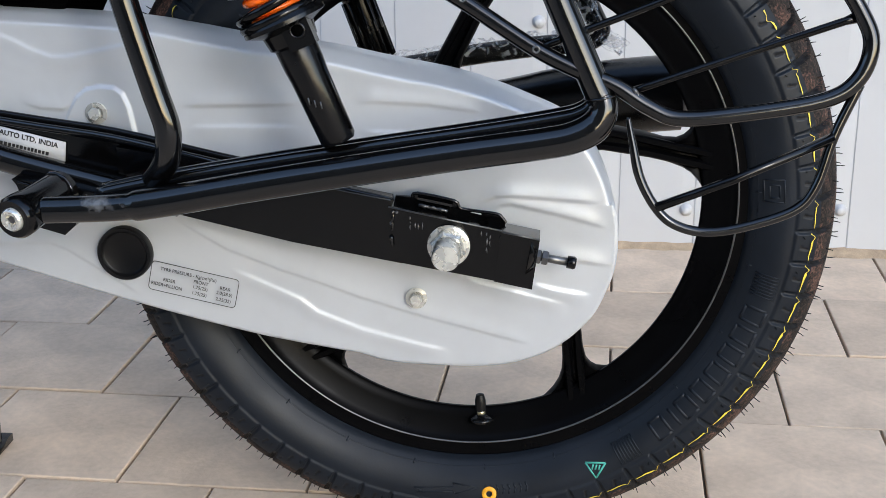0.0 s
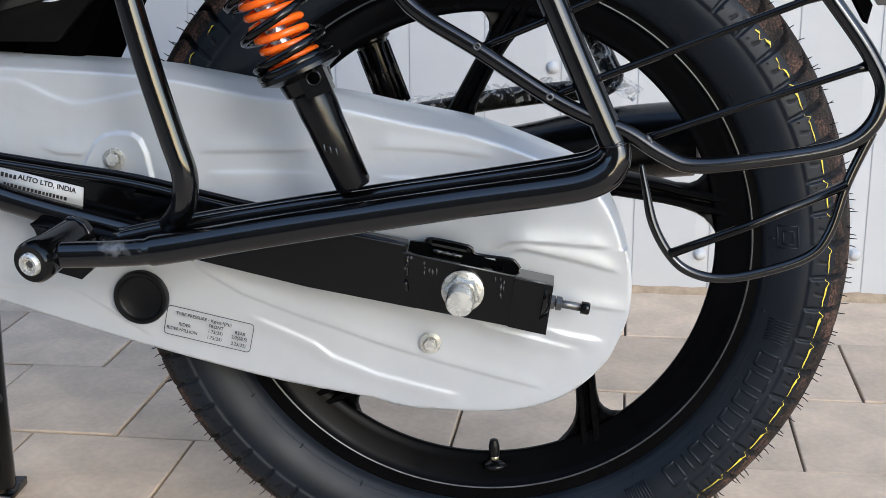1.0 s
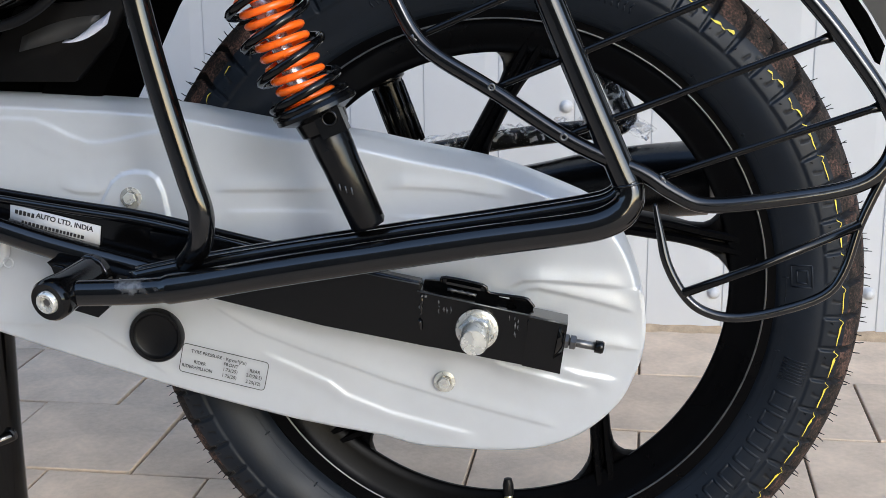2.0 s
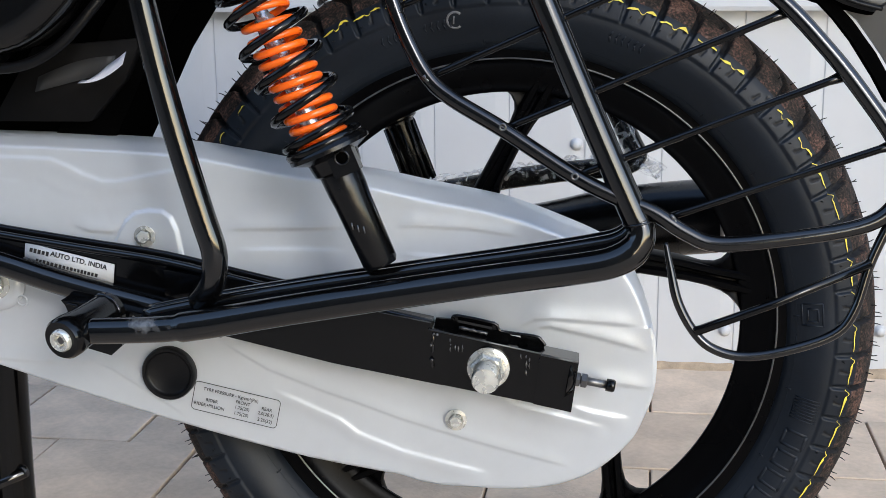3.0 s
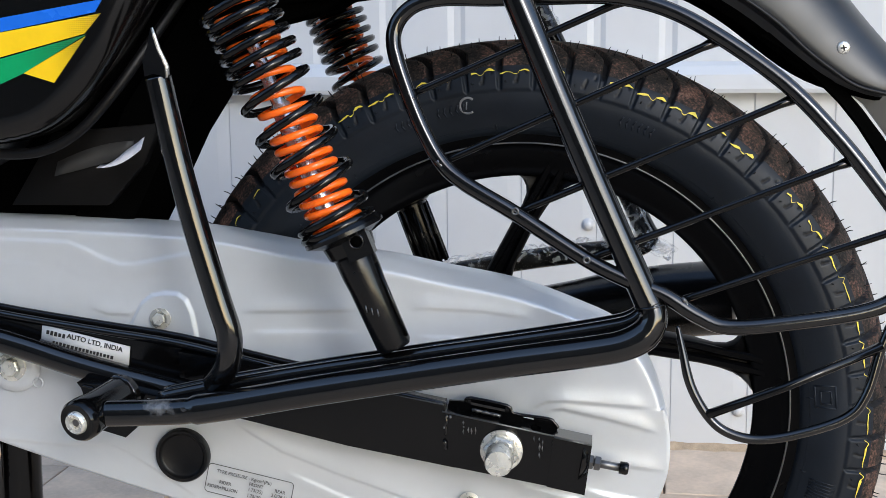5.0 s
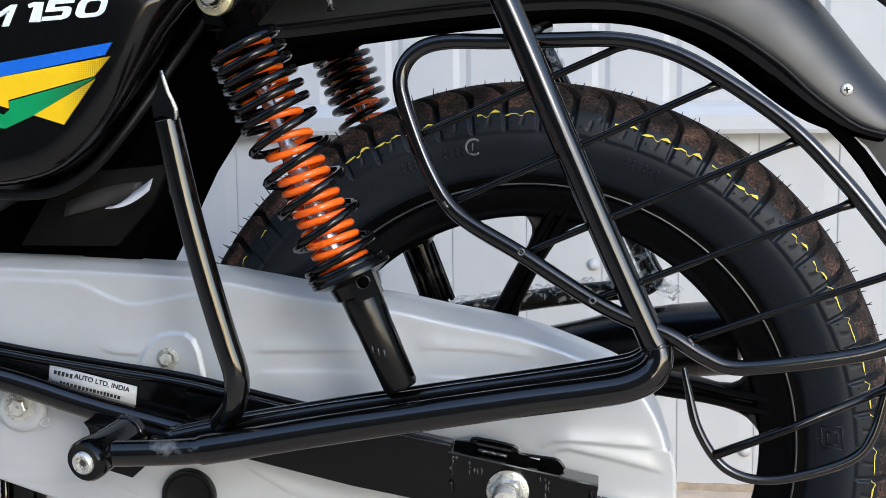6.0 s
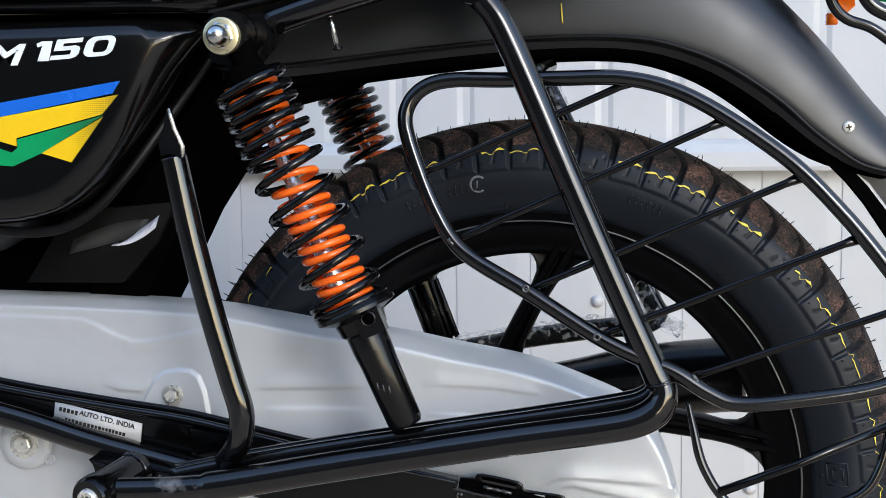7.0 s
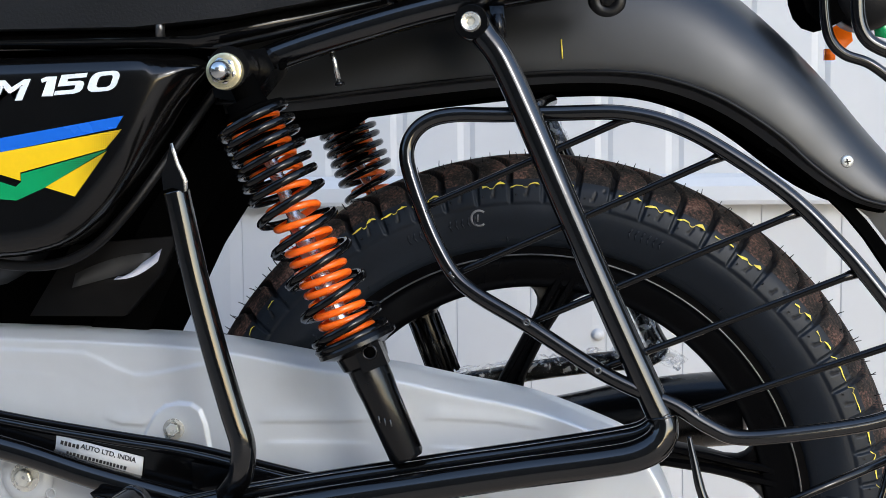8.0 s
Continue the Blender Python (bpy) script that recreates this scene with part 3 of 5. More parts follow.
for r0, a0, w, h in ((0.2385, 6.6, 4.2, 0.0150), (0.2425, 5.6, 2.4, 0.0075)):   # square approval mark
    raised([(a0, r0), (a0, r0 + h), (a0 - w, r0 + h), (a0 - w, r0), (a0, r0)], 0.0008, 0.0007, 2)
for base, count in ((112, 5), (104, 5), (71, 6), (-78, 8)):          # small raised figures as bars
    for k in range(count):
        a = base - k * 1.15
        raised([(a, 0.2485), (a + 0.3, 0.2525), (a - 0.1, 0.2565)], 0.0009, 0.0006, 2)
ridge_bm = bmesh.new()                         # fine moulded ridge round the sidewall
stroke([(k * 1.5, RIDGE) for k in range(241)], 0.0006, 0.00025, ridge_bm)
part("sidewall_ridge", ridge_bm, RUBBER, wheel)
for k in range(24):                            # small moulding nubs on the ridge
    raised([(k * 15 + 4, RIDGE - 0.0016), (k * 15 + 4, RIDGE + 0.0020)], 0.0007, 0.0007, 2)
raised([(-100.0, 0.2545), (-92.5, 0.2500), (-92.5, 0.2470), (-87.5, 0.2500), (-92.0, 0.2560), (-92.3, 0.2535), (-99.5, 0.2585), (-98.5, 0.2560), (-100.0, 0.2545)], 0.0007, 0.0006, 3)
ring_mark = bmesh.new()
for r0 in (0.0062,):
    cx, cz = -0.0382, 0.5666 - ZC
    loop = []
    for k in range(3, 20):
        x, z = cx + r0 * math.cos(k * 0.285), cz + r0 * math.sin(k * 0.285)
        loop.append((math.degrees(math.atan2(z, x)), math.hypot(x, z)))
    stroke(loop, 0.0010, 0.0006, ring_mark)
    for q in ((-0.0012, -0.003, -0.0008, 0.003),):
        pts = [(cx + q[0], cz + q[1]), (cx + q[2], cz + q[3])]
        stroke([(math.degrees(math.atan2(z, x)), math.hypot(x, z)) for x, z in pts], 0.0006, 0.0005, ring_mark)
part("round_mark", ring_mark, TAPE_GREY, wheel, "scuffed pale round mark")
tri = bmesh.new()
tx, tz = 0.1115, 0.0875 - ZC
tp = [(tx - 0.0085, tz + 0.004), (tx + 0.0085, tz + 0.0055), (tx + 0.001, tz - 0.0085), (tx - 0.0085, tz + 0.004)]
for p, q in zip(tp, tp[1:]):
    seg = [(p[0] + (q[0] - p[0]) * f, p[1] + (q[1] - p[1]) * f) for f in (0, 0.5, 1)]
    stroke([(math.degrees(math.atan2(z, x)), math.hypot(x, z)) for x, z in seg], 0.0009, 0.0005, tri)
for dx in (-0.0028, 0.0, 0.0028):
    seg = [(tx + dx, tz - 0.001), (tx + dx + 0.001, tz + 0.0035)]
    stroke([(math.degrees(math.atan2(z, x)), math.hypot(x, z)) for x, z in seg], 0.0008, 0.0005, tri)
part("triangle_mark", tri, TEAL, wheel, "teal ink triangle mark")
dot_at = on_tyre(-85.3, 0.2555, 0.0004)
part("dot_mark", lathe([(0.0026, 0.0004), (0.0030, 0.0007), (0.0060, 0.0007), (0.0064, 0.0)], dot_at, (0, -1, 0.25), 24), AMBERINK, wheel, "yellow ink dot")

# ---- chain case ----
from mathutils.geometry import delaunay_2d_cdt

case_outline = [(-0.56, 0.3422), (-0.46, 0.3002), (-0.376, 0.2727), (-0.265, 0.2397), (-0.171, 0.2157), (-0.105, 0.2037), (-0.085, 0.2007), (-0.065, 0.1947), (-0.037, 0.1922), (0.013, 0.1917), (0.045, 0.1972), (0.074, 0.2102), (0.0992, 0.234), (0.1112, 0.257), (0.1184, 0.281), (0.1187, 0.313), (0.1112, 0.345), (0.0992, 0.371), (0.0812, 0.3925), (0.05, 0.408), (0.0, 0.426), (-0.06, 0.438), (-0.105, 0.447), (-0.17, 0.455), (-0.247, 0.468), (-0.337, 0.474), (-0.433, 0.477), (-0.56, 0.479)]
CASE_Y = -0.0925


def seg_distance(P, a, b):
    a, b = np.array(a), np.array(b)
    ab = b - a
    t = np.clip(((P - a) @ ab) / (ab @ ab), 0, 1)
    return np.hypot(*(P - a - t[:, None] * ab).T)


def line_distance(P, pts, closed=False):
    pairs = list(zip(pts, pts[1:] + (pts[:1] if closed else [])))
    if not closed:
        pairs = pairs[:len(pts) - 1]
    return np.min([seg_distance(P, a, b) for a, b in pairs], axis=0)


def inside(P, poly):
    res = np.zeros(len(P), bool)
    n = len(poly)
    for i in range(n):
        (x0, z0), (x1, z1) = poly[i], poly[(i + 1) % n]
        hitx = ((z0 > P[:, 1]) != (z1 > P[:, 1])) & (P[:, 0] < (x1 - x0) * (P[:, 1] - z0) / (z1 - z0 + 1e-12) + x0)
        res ^= hitx
    return res


# pressed lines: points, height (proud +), half width
UPPER_CREASES = [
    ([(-0.4733, 0.4607), (-0.4295, 0.46), (-0.3595, 0.4577), (-0.3459, 0.4523), (-0.3338, 0.4459), (-0.3175, 0.4401), (-0.3057, 0.4402), (-0.2872, 0.4436), (-0.2628, 0.4488), (-0.2311, 0.4509)], 0.0012, 0.003),
    ([(-0.474, 0.4443), (-0.4303, 0.4423), (-0.3774, 0.4391)], 0.0006, 0.003),
    ([(-0.3471, 0.4074), (-0.3296, 0.4022), (-0.3117, 0.4015), (-0.2975, 0.4087)], -0.0016, 0.0024),
    ([(-0.2223, 0.4042), (-0.2002, 0.4053), (-0.15, 0.4062), (-0.119, 0.4078)], -0.0016, 0.002),
    ([(-0.0873, 0.4077), (-0.0691, 0.4092), (-0.0261, 0.4074), (0.0166, 0.4014)], -0.0016, 0.002),
]
MIDDLE_CREASES = [
    ([(-0.2171, 0.3834), (-0.208, 0.3866), (-0.1748, 0.3874), (-0.1198, 0.3872)], 0.0012, 0.0026),
    ([(-0.0836, 0.3849), (-0.0523, 0.384), (-0.0264, 0.3808)], 0.0012, 0.0026),
    ([(0.0073, 0.3248), (0.013, 0.3312), (0.0234, 0.3364), (0.0364, 0.3375), (0.1066, 0.3319)], -0.0016, 0.0022),
    ([(0.0178, 0.3231), (0.0278, 0.3297), (0.0361, 0.3307), (0.0736, 0.3223), (0.1128, 0.3116)], -0.0016, 0.0022),
    ([(0.0576, 0.2885), (0.0875, 0.2844), (0.1173, 0.2804)], -0.0016, 0.0012),
]
LOWER_CREASES = [
    ([(-0.0073, 0.2755), (-0.0029, 0.27), (0.0087, 0.2641), (0.035, 0.2576), (0.084, 0.2454)], 0.0014, 0.0026),
    ([(0.046, 0.2649), (0.0727, 0.2584), (0.1028, 0.2534)], 0.0018, 0.003),
    ([(-0.2331, 0.3171), (-0.2135, 0.3043), (-0.1893, 0.2898), (-0.1447, 0.2727), (-0.1178, 0.2637), (-0.0819, 0.2507), (-0.0278, 0.2346), (0.0173, 0.2227), (0.0557, 0.213)], -0.0011, 0.0022),
    ([(-0.1904, 0.2717), (-0.168, 0.2627), (-0.1321, 0.2466), (-0.1188, 0.2358), (-0.0826, 0.2212), (-0.0372, 0.2096), (-0.0099, 0.2035)], 0.0013, 0.0028),
    ([(-0.444, 0.2945), (-0.374, 0.2905), (-0.3328, 0.2918), (-0.3194, 0.2863), (-0.2834, 0.2631), (-0.256, 0.2443)], -0.001, 0.0022),
]
CREASES = UPPER_CREASES + MIDDLE_CREASES + LOWER_CREASES
PAD = [(-0.3121, 0.3881), (-0.3065, 0.3998), (-0.3001, 0.4105), (-0.2923, 0.4167), (-0.281, 0.419), (-0.27, 0.4182), (-0.2633, 0.4135), (-0.2588, 0.4029), (-0.2551, 0.3825), (-0.2516, 0.3708)]
step_lines = [([(-0.56, 0.447), (-0.43, 0.445), (-0.372, 0.443), (-0.350, 0.431), (-0.334, 0.428), (-0.290, 0.434), (-0.20, 0.436), (-0.10, 0.430), (0.0, 0.412), (0.08, 0.385)], 0.0016)]


def build_case():
    gx = np.arange(-0.53, 0.12, 0.0012)
    gz = np.arange(0.19, 0.482, 0.0012)
    G = np.stack(np.meshgrid(gx, gz, indexing="ij"), -1).reshape(-1, 2)
    G[::2] += 0.0003
    outline = [(p.x, p.y) for p in catmull([(x, z, 0) for x, z in case_outline[1:-1]], 7)]
    outline = [case_outline[0]] + outline + [case_outline[-1]]
    keep = inside(G, outline) & (line_distance(G, outline, True) > 0.0015)
    G = G[keep]
    pts = [Vector(p) for p in outline] + [Vector(p) for p in G.tolist()]
    n = len(outline)
    vo, _, fo, *_ = delaunay_2d_cdt(pts, [], [list(range(n))], 1, 1e-6)
    P = np.array([(v.x, v.y) for v in vo])
    d = line_distance(P, outline, True)
    top = P[:, 1] > np.interp(P[:, 0], [-0.56, -0.2, 0.1], [0.40, 0.38, 0.33])
    fold = np.interp(P[:, 0], [-0.50, -0.25, -0.05, 0.05, 0.09, 0.12], [0.0065, 0.0070, 0.0095, 0.0085, 0.0050, 0.0035])
    q = fold - d
    band = -1.9 * 0.5 * (q + np.sqrt(q * q + 0.0011 ** 2))      # a sloping flange above a crisp fold
    t = np.clip(d / 0.0016, 0, 1)
    h = np.where(top, band, -0.0014 * (1 - np.sqrt(np.clip(1 - (1 - t) ** 2, 0, 1))))
    h += 0.003 * np.clip(d / 0.09, 0, 1)
    for line, a, _ in CREASES:                       # a short face on one side of the line, a long ramp on the other
        ld = line_distance(P, line)
        over = P[:, 1] > np.interp(P[:, 0], [c[0] for c in line], [c[1] for c in line])
        ends = ease(0.0, 0.020, P[:, 0] - line[0][0]) * ease(0.0, 0.020, line[-1][0] - P[:, 0])
        near_w, far_w = (0.0021, 0.0080) if a > 0 else (0.0085, 0.0016)
        h += abs(a) * np.exp(-(ld / np.where(over, near_w, far_w)) ** 2) * ends
    pad = inside(P, PAD)
    pd = line_distance(P, PAD, True)
    sd = np.where(pad, pd, -pd)
    h += 0.0026 * ease(-0.0012, 0.0016, sd)
    up_z = np.interp(P[:, 0], [q[0] for q in step_lines[0][0]], [q[1] for q in step_lines[0][0]])
    h += 0.0006 * (1 / (1 + np.exp(-(P[:, 1] - up_z) / 0.0020))) - 0.0003
    Y = CASE_Y - h + 0.003
    verts = [(x, y, z) for (x, z), y in zip(P.tolist(), Y.tolist())]
    made = []
    centre = np.array([P[list(f)].mean(0) for f in fo])
    seam_c = np.interp(centre[:, 0], [-0.56, -0.20, 0.04, 0.12], [0.42, 0.34, 0.296, 0.2795])
    for which in (True, False):
        chosen = [f for f, c, s in zip(fo, centre, seam_c) if (c[1] > s) == which]
        used = sorted({i for f in chosen for i in f})
        at = {v: k for k, v in enumerate(used)}
        bm = bmesh.new()
        bv = [bm.verts.new(verts[i] if which else (verts[i][0], verts[i][1] + 0.0006, verts[i][2])) for i in used]
        for f in chosen:
            bm.faces.new([bv[at[i]] for i in f])
        rim_edges = [e for e in bm.edges if e.is_boundary]
        ext = bmesh.ops.extrude_edge_only(bm, edges=rim_edges)
        for v in [g for g in ext["geom"] if isinstance(g, bmesh.types.BMVert)]:
            v.co.y = -0.052
        made.append(bm)
    return made


case_up, case_low = build_case()
chain_case = part("chain_case", case_up, SILVER, bike, "silver painted pressed-steel chain case", sharp=50)
part("lower_shell", case_low, SILVER, chain_case, sharp=50)


def flange_bolt(at, parent, name="bolt", r=0.0054, h=0.0046, mat=None):
    bm = lathe([(0, 0), (r * 1.6, 0.0), (r * 1.6, 0.0012), (r * 1.1, 0.0018)], at, (0, -1, 0), 24)
    hexagon(Vector(at) + Vector((0, -0.0015, 0)), (0, -1, 0), r, h, bm)
    lathe([(r * 0.55, h - 0.0012), (r * 0.45, h + 0.0003), (0, h + 0.0006)], Vector(at) + Vector((0, -0.0012, 0)), (0, -1, 0), 16, bm)
    return part(name, bm, mat or ZINC, parent, "zinc-plated flange bolt", sharp=25)


flange_bolt((-0.284, CASE_Y - 0.0035, 0.3985), chain_case)
flange_bolt((-0.038, CASE_Y - 0.0012, 0.2515), chain_case)
flange_bolt((-0.4107, CASE_Y - 0.0045, 0.3569), chain_case, r=0.0075)
part("washer", lathe([(0.0085, -0.001), (0.0145, -0.0012), (0.0205, -0.0005), (0.0225, 0.003)], (-0.4107, CASE_Y - 0.0030, 0.3569), (0, 1, 0), 28), SILVER, chain_case)
part("punch_mark", tube([(-0.3900 + 0.0040 * math.cos(a), CASE_Y - 0.0030, 0.3434 + 0.0040 * math.sin(a)) for a in (k * math.pi / 8 for k in range(16))], 0.0008, 6, closed=True), SILVER, chain_case)
part("rubber_plug", lathe([(0.0, -0.0010), (0.0165, -0.0012), (0.0178, -0.0022), (0.0190, -0.0042), (0.0212, -0.0045), (0.0222, -0.003), (0.0222, 0.003)], (-0.2715, CASE_Y - 0.0005, 0.2845), (0, 1, 0), 48), PLASTIC, chain_case, "round black rubber inspection plug", sharp=40)


def letters(name, body, size, x, z, y, angle, mat, parent, shear=0.0, align="LEFT", thick=0.0002, bold=0.0, stretch=1.0):
    """Flat lettering facing the viewer's side (-y), from the built-in font."""
    cu = bpy.data.curves.new(name, "FONT")
    cu.body, cu.size, cu.shear, cu.align_x, cu.extrude, cu.offset = body, size, shear, align, thick, bold
    tmp = new(name + "_tmp", cu)
    me = bpy.data.meshes.new_from_object(tmp.evaluated_get(bpy.context.evaluated_depsgraph_get()))
    bpy.data.objects.remove(tmp)
    bpy.data.curves.remove(cu)
    c, s = math.cos(radians(angle)), math.sin(radians(angle))
    for v in me.vertices:
        u, w, d = v.co.x * stretch, v.co.y, v.co.z
        v.co = (x + c * u - s * w, y - d, z + s * u + c * w)
    return part(name, me, mat, parent)


# tyre pressure label
LA = -12.6
lx, lz, ly = -0.2495, 0.2790, CASE_Y - 0.0024


def on_label(u, w):
    c, s = math.cos(radians(LA)), math.sin(radians(LA))
    return lx + c * u + s * w, lz + s * u - c * w


border = []
LW, LH, LR = 0.0715, 0.0245, 0.003
for cx, cw, a0 in ((LW - LR, LR, 90), (LW - LR, LH - LR, 0), (LR, LH - LR, -90), (LR, LR, 180)):
    for k in range(5):
        a = radians(a0 - 22.5 * k)
        u, w = on_label(cx + LR * math.cos(a), cw - LR * math.sin(a))
        border.append((u, ly + 0.0006, w))
pressure = part("pressure_label", tube(border, 0.00030, 6, closed=True), INK, chain_case, "tyre pressure table printed in black")
for body, u, w, size, al in (("TYRE PRESSURE - Kg/cm\u00b2(Psi)", 0.0075, 0.0062, 0.0039, "LEFT"), ("FRONT", 0.0415, 0.0108, 0.0039, "CENTER"), ("REAR", 0.0615, 0.0112, 0.0039, "CENTER"), ("RIDER", 0.0160, 0.0150, 0.0039, "CENTER"), ("1.75(25)", 0.0415, 0.0153, 0.0039, "CENTER"), ("2.0(28.5)", 0.0615, 0.0155, 0.0039, "CENTER"), ("RIDER+PILLION", 0.0145, 0.0198, 0.0039, "CENTER"), ("1.75(25)", 0.0415, 0.0205, 0.0039, "CENTER"), ("2.25(32)", 0.0615, 0.0210, 0.0039, "CENTER")):
    x, z = on_label(u, w)
    letters("label_text", body, size, x, z, ly, LA, INK, pressure, align=al, stretch=0.95)

# ---- swing arm, near side ----
arm_top = [(-0.56, 0.4405), (-0.42, 0.4125), (-0.332, 0.3985), (-0.264, 0.3885), (-0.188, 0.3710), (-0.110, 0.3550), (-0.054, 0.3430)]
arm_low = [(-0.56, 0.4080), (-0.42, 0.3800), (-0.344, 0.3560), (-0.213, 0.3235), (-0.130, 0.3055), (-0.049, 0.2890)]
swing = part("swingarm", prism([(x, z - 0.005) for x, z in arm_top] + arm_low[::-1], -0.112, -0.100, 0.002), GLOSS, bike, "black painted steel swing arm", sharp=35)
part("upper_flange", tube(catmull([(x, -0.113, z - 0.0062) for x, z in arm_top], 4), 0.0034, 12), TUBE, swing)
part("top_rail", tube(catmull([(x, -0.106, z - 0.0020) for x, z in arm_top[:-1]], 4), 0.0026, 10), SATIN, swing)
part("lower_rail", tube(catmull([(-0.56, -0.121, 0.4175), (-0.42, -0.121, 0.3885), (-0.344, -0.121, 0.3660), (-0.280, -0.122, 0.3500), (-0.215, -0.124, 0.3350)], 5), 0.0102, 16), TUBE, swing)
part("arm_box", prism([(-0.262, 0.3780), (-0.188, 0.3650), (-0.054, 0.3390), (-0.046, 0.2895), (-0.130, 0.3050), (-0.262, 0.3360)], -0.121, -0.101, 0.003), GLOSS, swing, sharp=35)
part("plate_edge", tube([(-0.0555, -0.1221, 0.3346), (0.0300, -0.1221, 0.3170)], 0.0007, 8), STEEL, swing, "thin grey steel edge")
part("cap_edge", tube([(0.0302, -0.1241, 0.3168), (0.0588, -0.1241, 0.3111)], 0.0007, 8), STEEL, swing)
block = part("axle_plate", prism([(-0.056, 0.3350), (0.0575, 0.3117), (0.0515, 0.2725), (-0.047, 0.2905)], -0.1225, -0.101, 0.0008), GLOSS, swing, "black axle end plate", sharp=35)
part("end_cap", prism([(0.030, 0.3172), (0.0590, 0.3115), (0.0535, 0.2715), (0.0245, 0.2775)], -0.1245, -0.100, 0.0010), GLOSS, swing, sharp=35)
part("top_tab", prism([(-0.0540, 0.3300), (-0.0519, 0.3385), (-0.0385, 0.3378), (-0.0355, 0.3415), (-0.0065, 0.3358), (-0.0013, 0.3293), (0.0246, 0.3259), (0.0298, 0.3226), (0.0328, 0.3184), (0.0300, 0.3130)], -0.1045, -0.1015, 0.0006), GLOSS, swing, "folded upper tab", sharp=30)
part("tab_lip", tube(catmull([(-0.0385, -0.1055, 0.3375), (-0.0355, -0.1060, 0.3412), (-0.0065, -0.1060, 0.3355), (-0.0013, -0.1055, 0.3292), (0.0246, -0.1050, 0.3257), (0.0298, -0.1050, 0.3224), (0.0328, -0.1050, 0.3184)], 4), 0.0013, 8), TUBE, swing)
part("tab_fold", prism([(-0.0345, 0.3390), (-0.0080, 0.3338), (-0.0080, 0.3318), (-0.0345, 0.3370)], -0.1100, -0.1040, 0.0008), TUBE, swing, sharp=30)
part("slot_weld", tube([(-0.0335 + 0.0022 * k, -0.1105, 0.3329 - 0.00046 * k + (0.0005 if k % 2 else 0.0)) for k in range(11)], [0.0012 + 0.0006 * ((k * 7) % 3) / 2 for k in range(11)], 7), STEEL, swing, "bare weld in the slot")
part("tab_patch", prism([(0.0046, 0.3286), (0.0128, 0.3272), (0.0140, 0.3245), (0.0061, 0.3263)], -0.1056, -0.1040), SILVER, swing, smooth=False)
# no real opening: a dark disc gives the hole's shaded depth
part("tab_hole", lathe([(0.0032, 0.0008), (0.0042, 0.0004), (0.0, 0.0)], (0.0160, -0.1140, 0.3205), (0.2, -0.25, 1), 18), DARK, swing)
rr = random.Random(21)
for wx, wz, hh, n in ((-0.0525, 0.3240, 0.016, 9), (-0.0535, 0.3080, 0.008, 5), (0.0300, 0.3105, 0.007, 6)):
    part("weld_bead", tube([(wx + rr.uniform(-0.0010, 0.0010), -0.1228, wz + hh * (k / (n - 1) - 0.5)) for k in range(n)], [rr.uniform(0.0008, 0.0018) for k in range(n)], 8), TUBE, swing)
for wx, wz in ((-0.0515, 0.3312), (-0.0490, 0.3308), (-0.0535, 0.3222), (0.0308, 0.3140), (0.0325, 0.3132), (-0.0532, 0.3105)):
    part("weld_spatter", lathe([(0, 0.0008), (rr.uniform(0.0005, 0.0008), 0.0004), (rr.uniform(0.0009, 0.0014), 0.0)], (wx, -0.1232, wz), (0.3, -1, 0.4), 6), STEEL, swing)
for dx in (-0.0390, -0.0352, -0.0330, -0.0300, 0.0150, 0.0192, 0.0215):      # shiny scrapes beside the nut
    z = 0.3185 - dx * 0.2 + rr.uniform(-0.004, 0.002)
    for k in range(rr.choice((1, 2, 3))):
        h = rr.uniform(0.0012, 0.0060)
        part("adjuster_mark", tube([(dx + rr.uniform(-0.0004, 0.0004), -0.1226, z), (dx + rr.uniform(-0.0006, 0.0006), -0.1229, z - h * 0.5), (dx + rr.uniform(-0.0004, 0.0004), -0.1226, z - h)], [0.0002, rr.uniform(0.0004, 0.0009), 0.0002], 6), STEEL, swing)
        z -= h + rr.uniform(0.0006, 0.0020)

AX = Vector((-0.0099, -0.1225, 0.3053))
axle_nut = part("axle_nut", hexagon(AX, (0, -1, 0), 0.0140, 0.0125), ZINC, swing, "large zinc axle nut", sharp=25)
part("axle_washer", lathe([(0.0, 0.0), (0.0160, 0.0), (0.0164, 0.0020), (0.0150, 0.0032), (0.0130, 0.0036), (0.0, 0.0036)], AX, (0, -1, 0), 32), ZINC, axle_nut, sharp=30)
part("axle_cap", lathe([(0.0108, 0.0110), (0.0106, 0.031), (0.0095, 0.0338), (0.0, 0.0345)], AX, (0, -1, 0), 32), ZINC, axle_nut, "satin domed axle cap", sharp=30)
adj = Vector((0.0545, -0.116, 0.2960))
ad = Vector((0.98, 0, -0.17)).normalized()
adjuster = part("chain_adjuster", lathe([(0, 0), (0.0032, 0), (0.0032, 0.029), (0, 0.029)], adj, ad, 14), STEEL, swing, "threaded chain adjuster bolt")
for o in (0.001, 0.0065):
    part("locknut", hexagon(adj + ad * o, ad, 0.0060, 0.0046), STEEL, adjuster, sharp=25)
part("bolt_tip", lathe([(0, 0.0255), (0.0048, 0.0258), (0.0050, 0.031), (0.0042, 0.0325), (0, 0.0325)], adj, ad, 14), SATIN, adjuster)
part("cap_boss", lathe([(0.016, -0.004), (0.012, 0.001), (0.0, 0.003)], adj, ad, 18), GLOSS, adjuster)

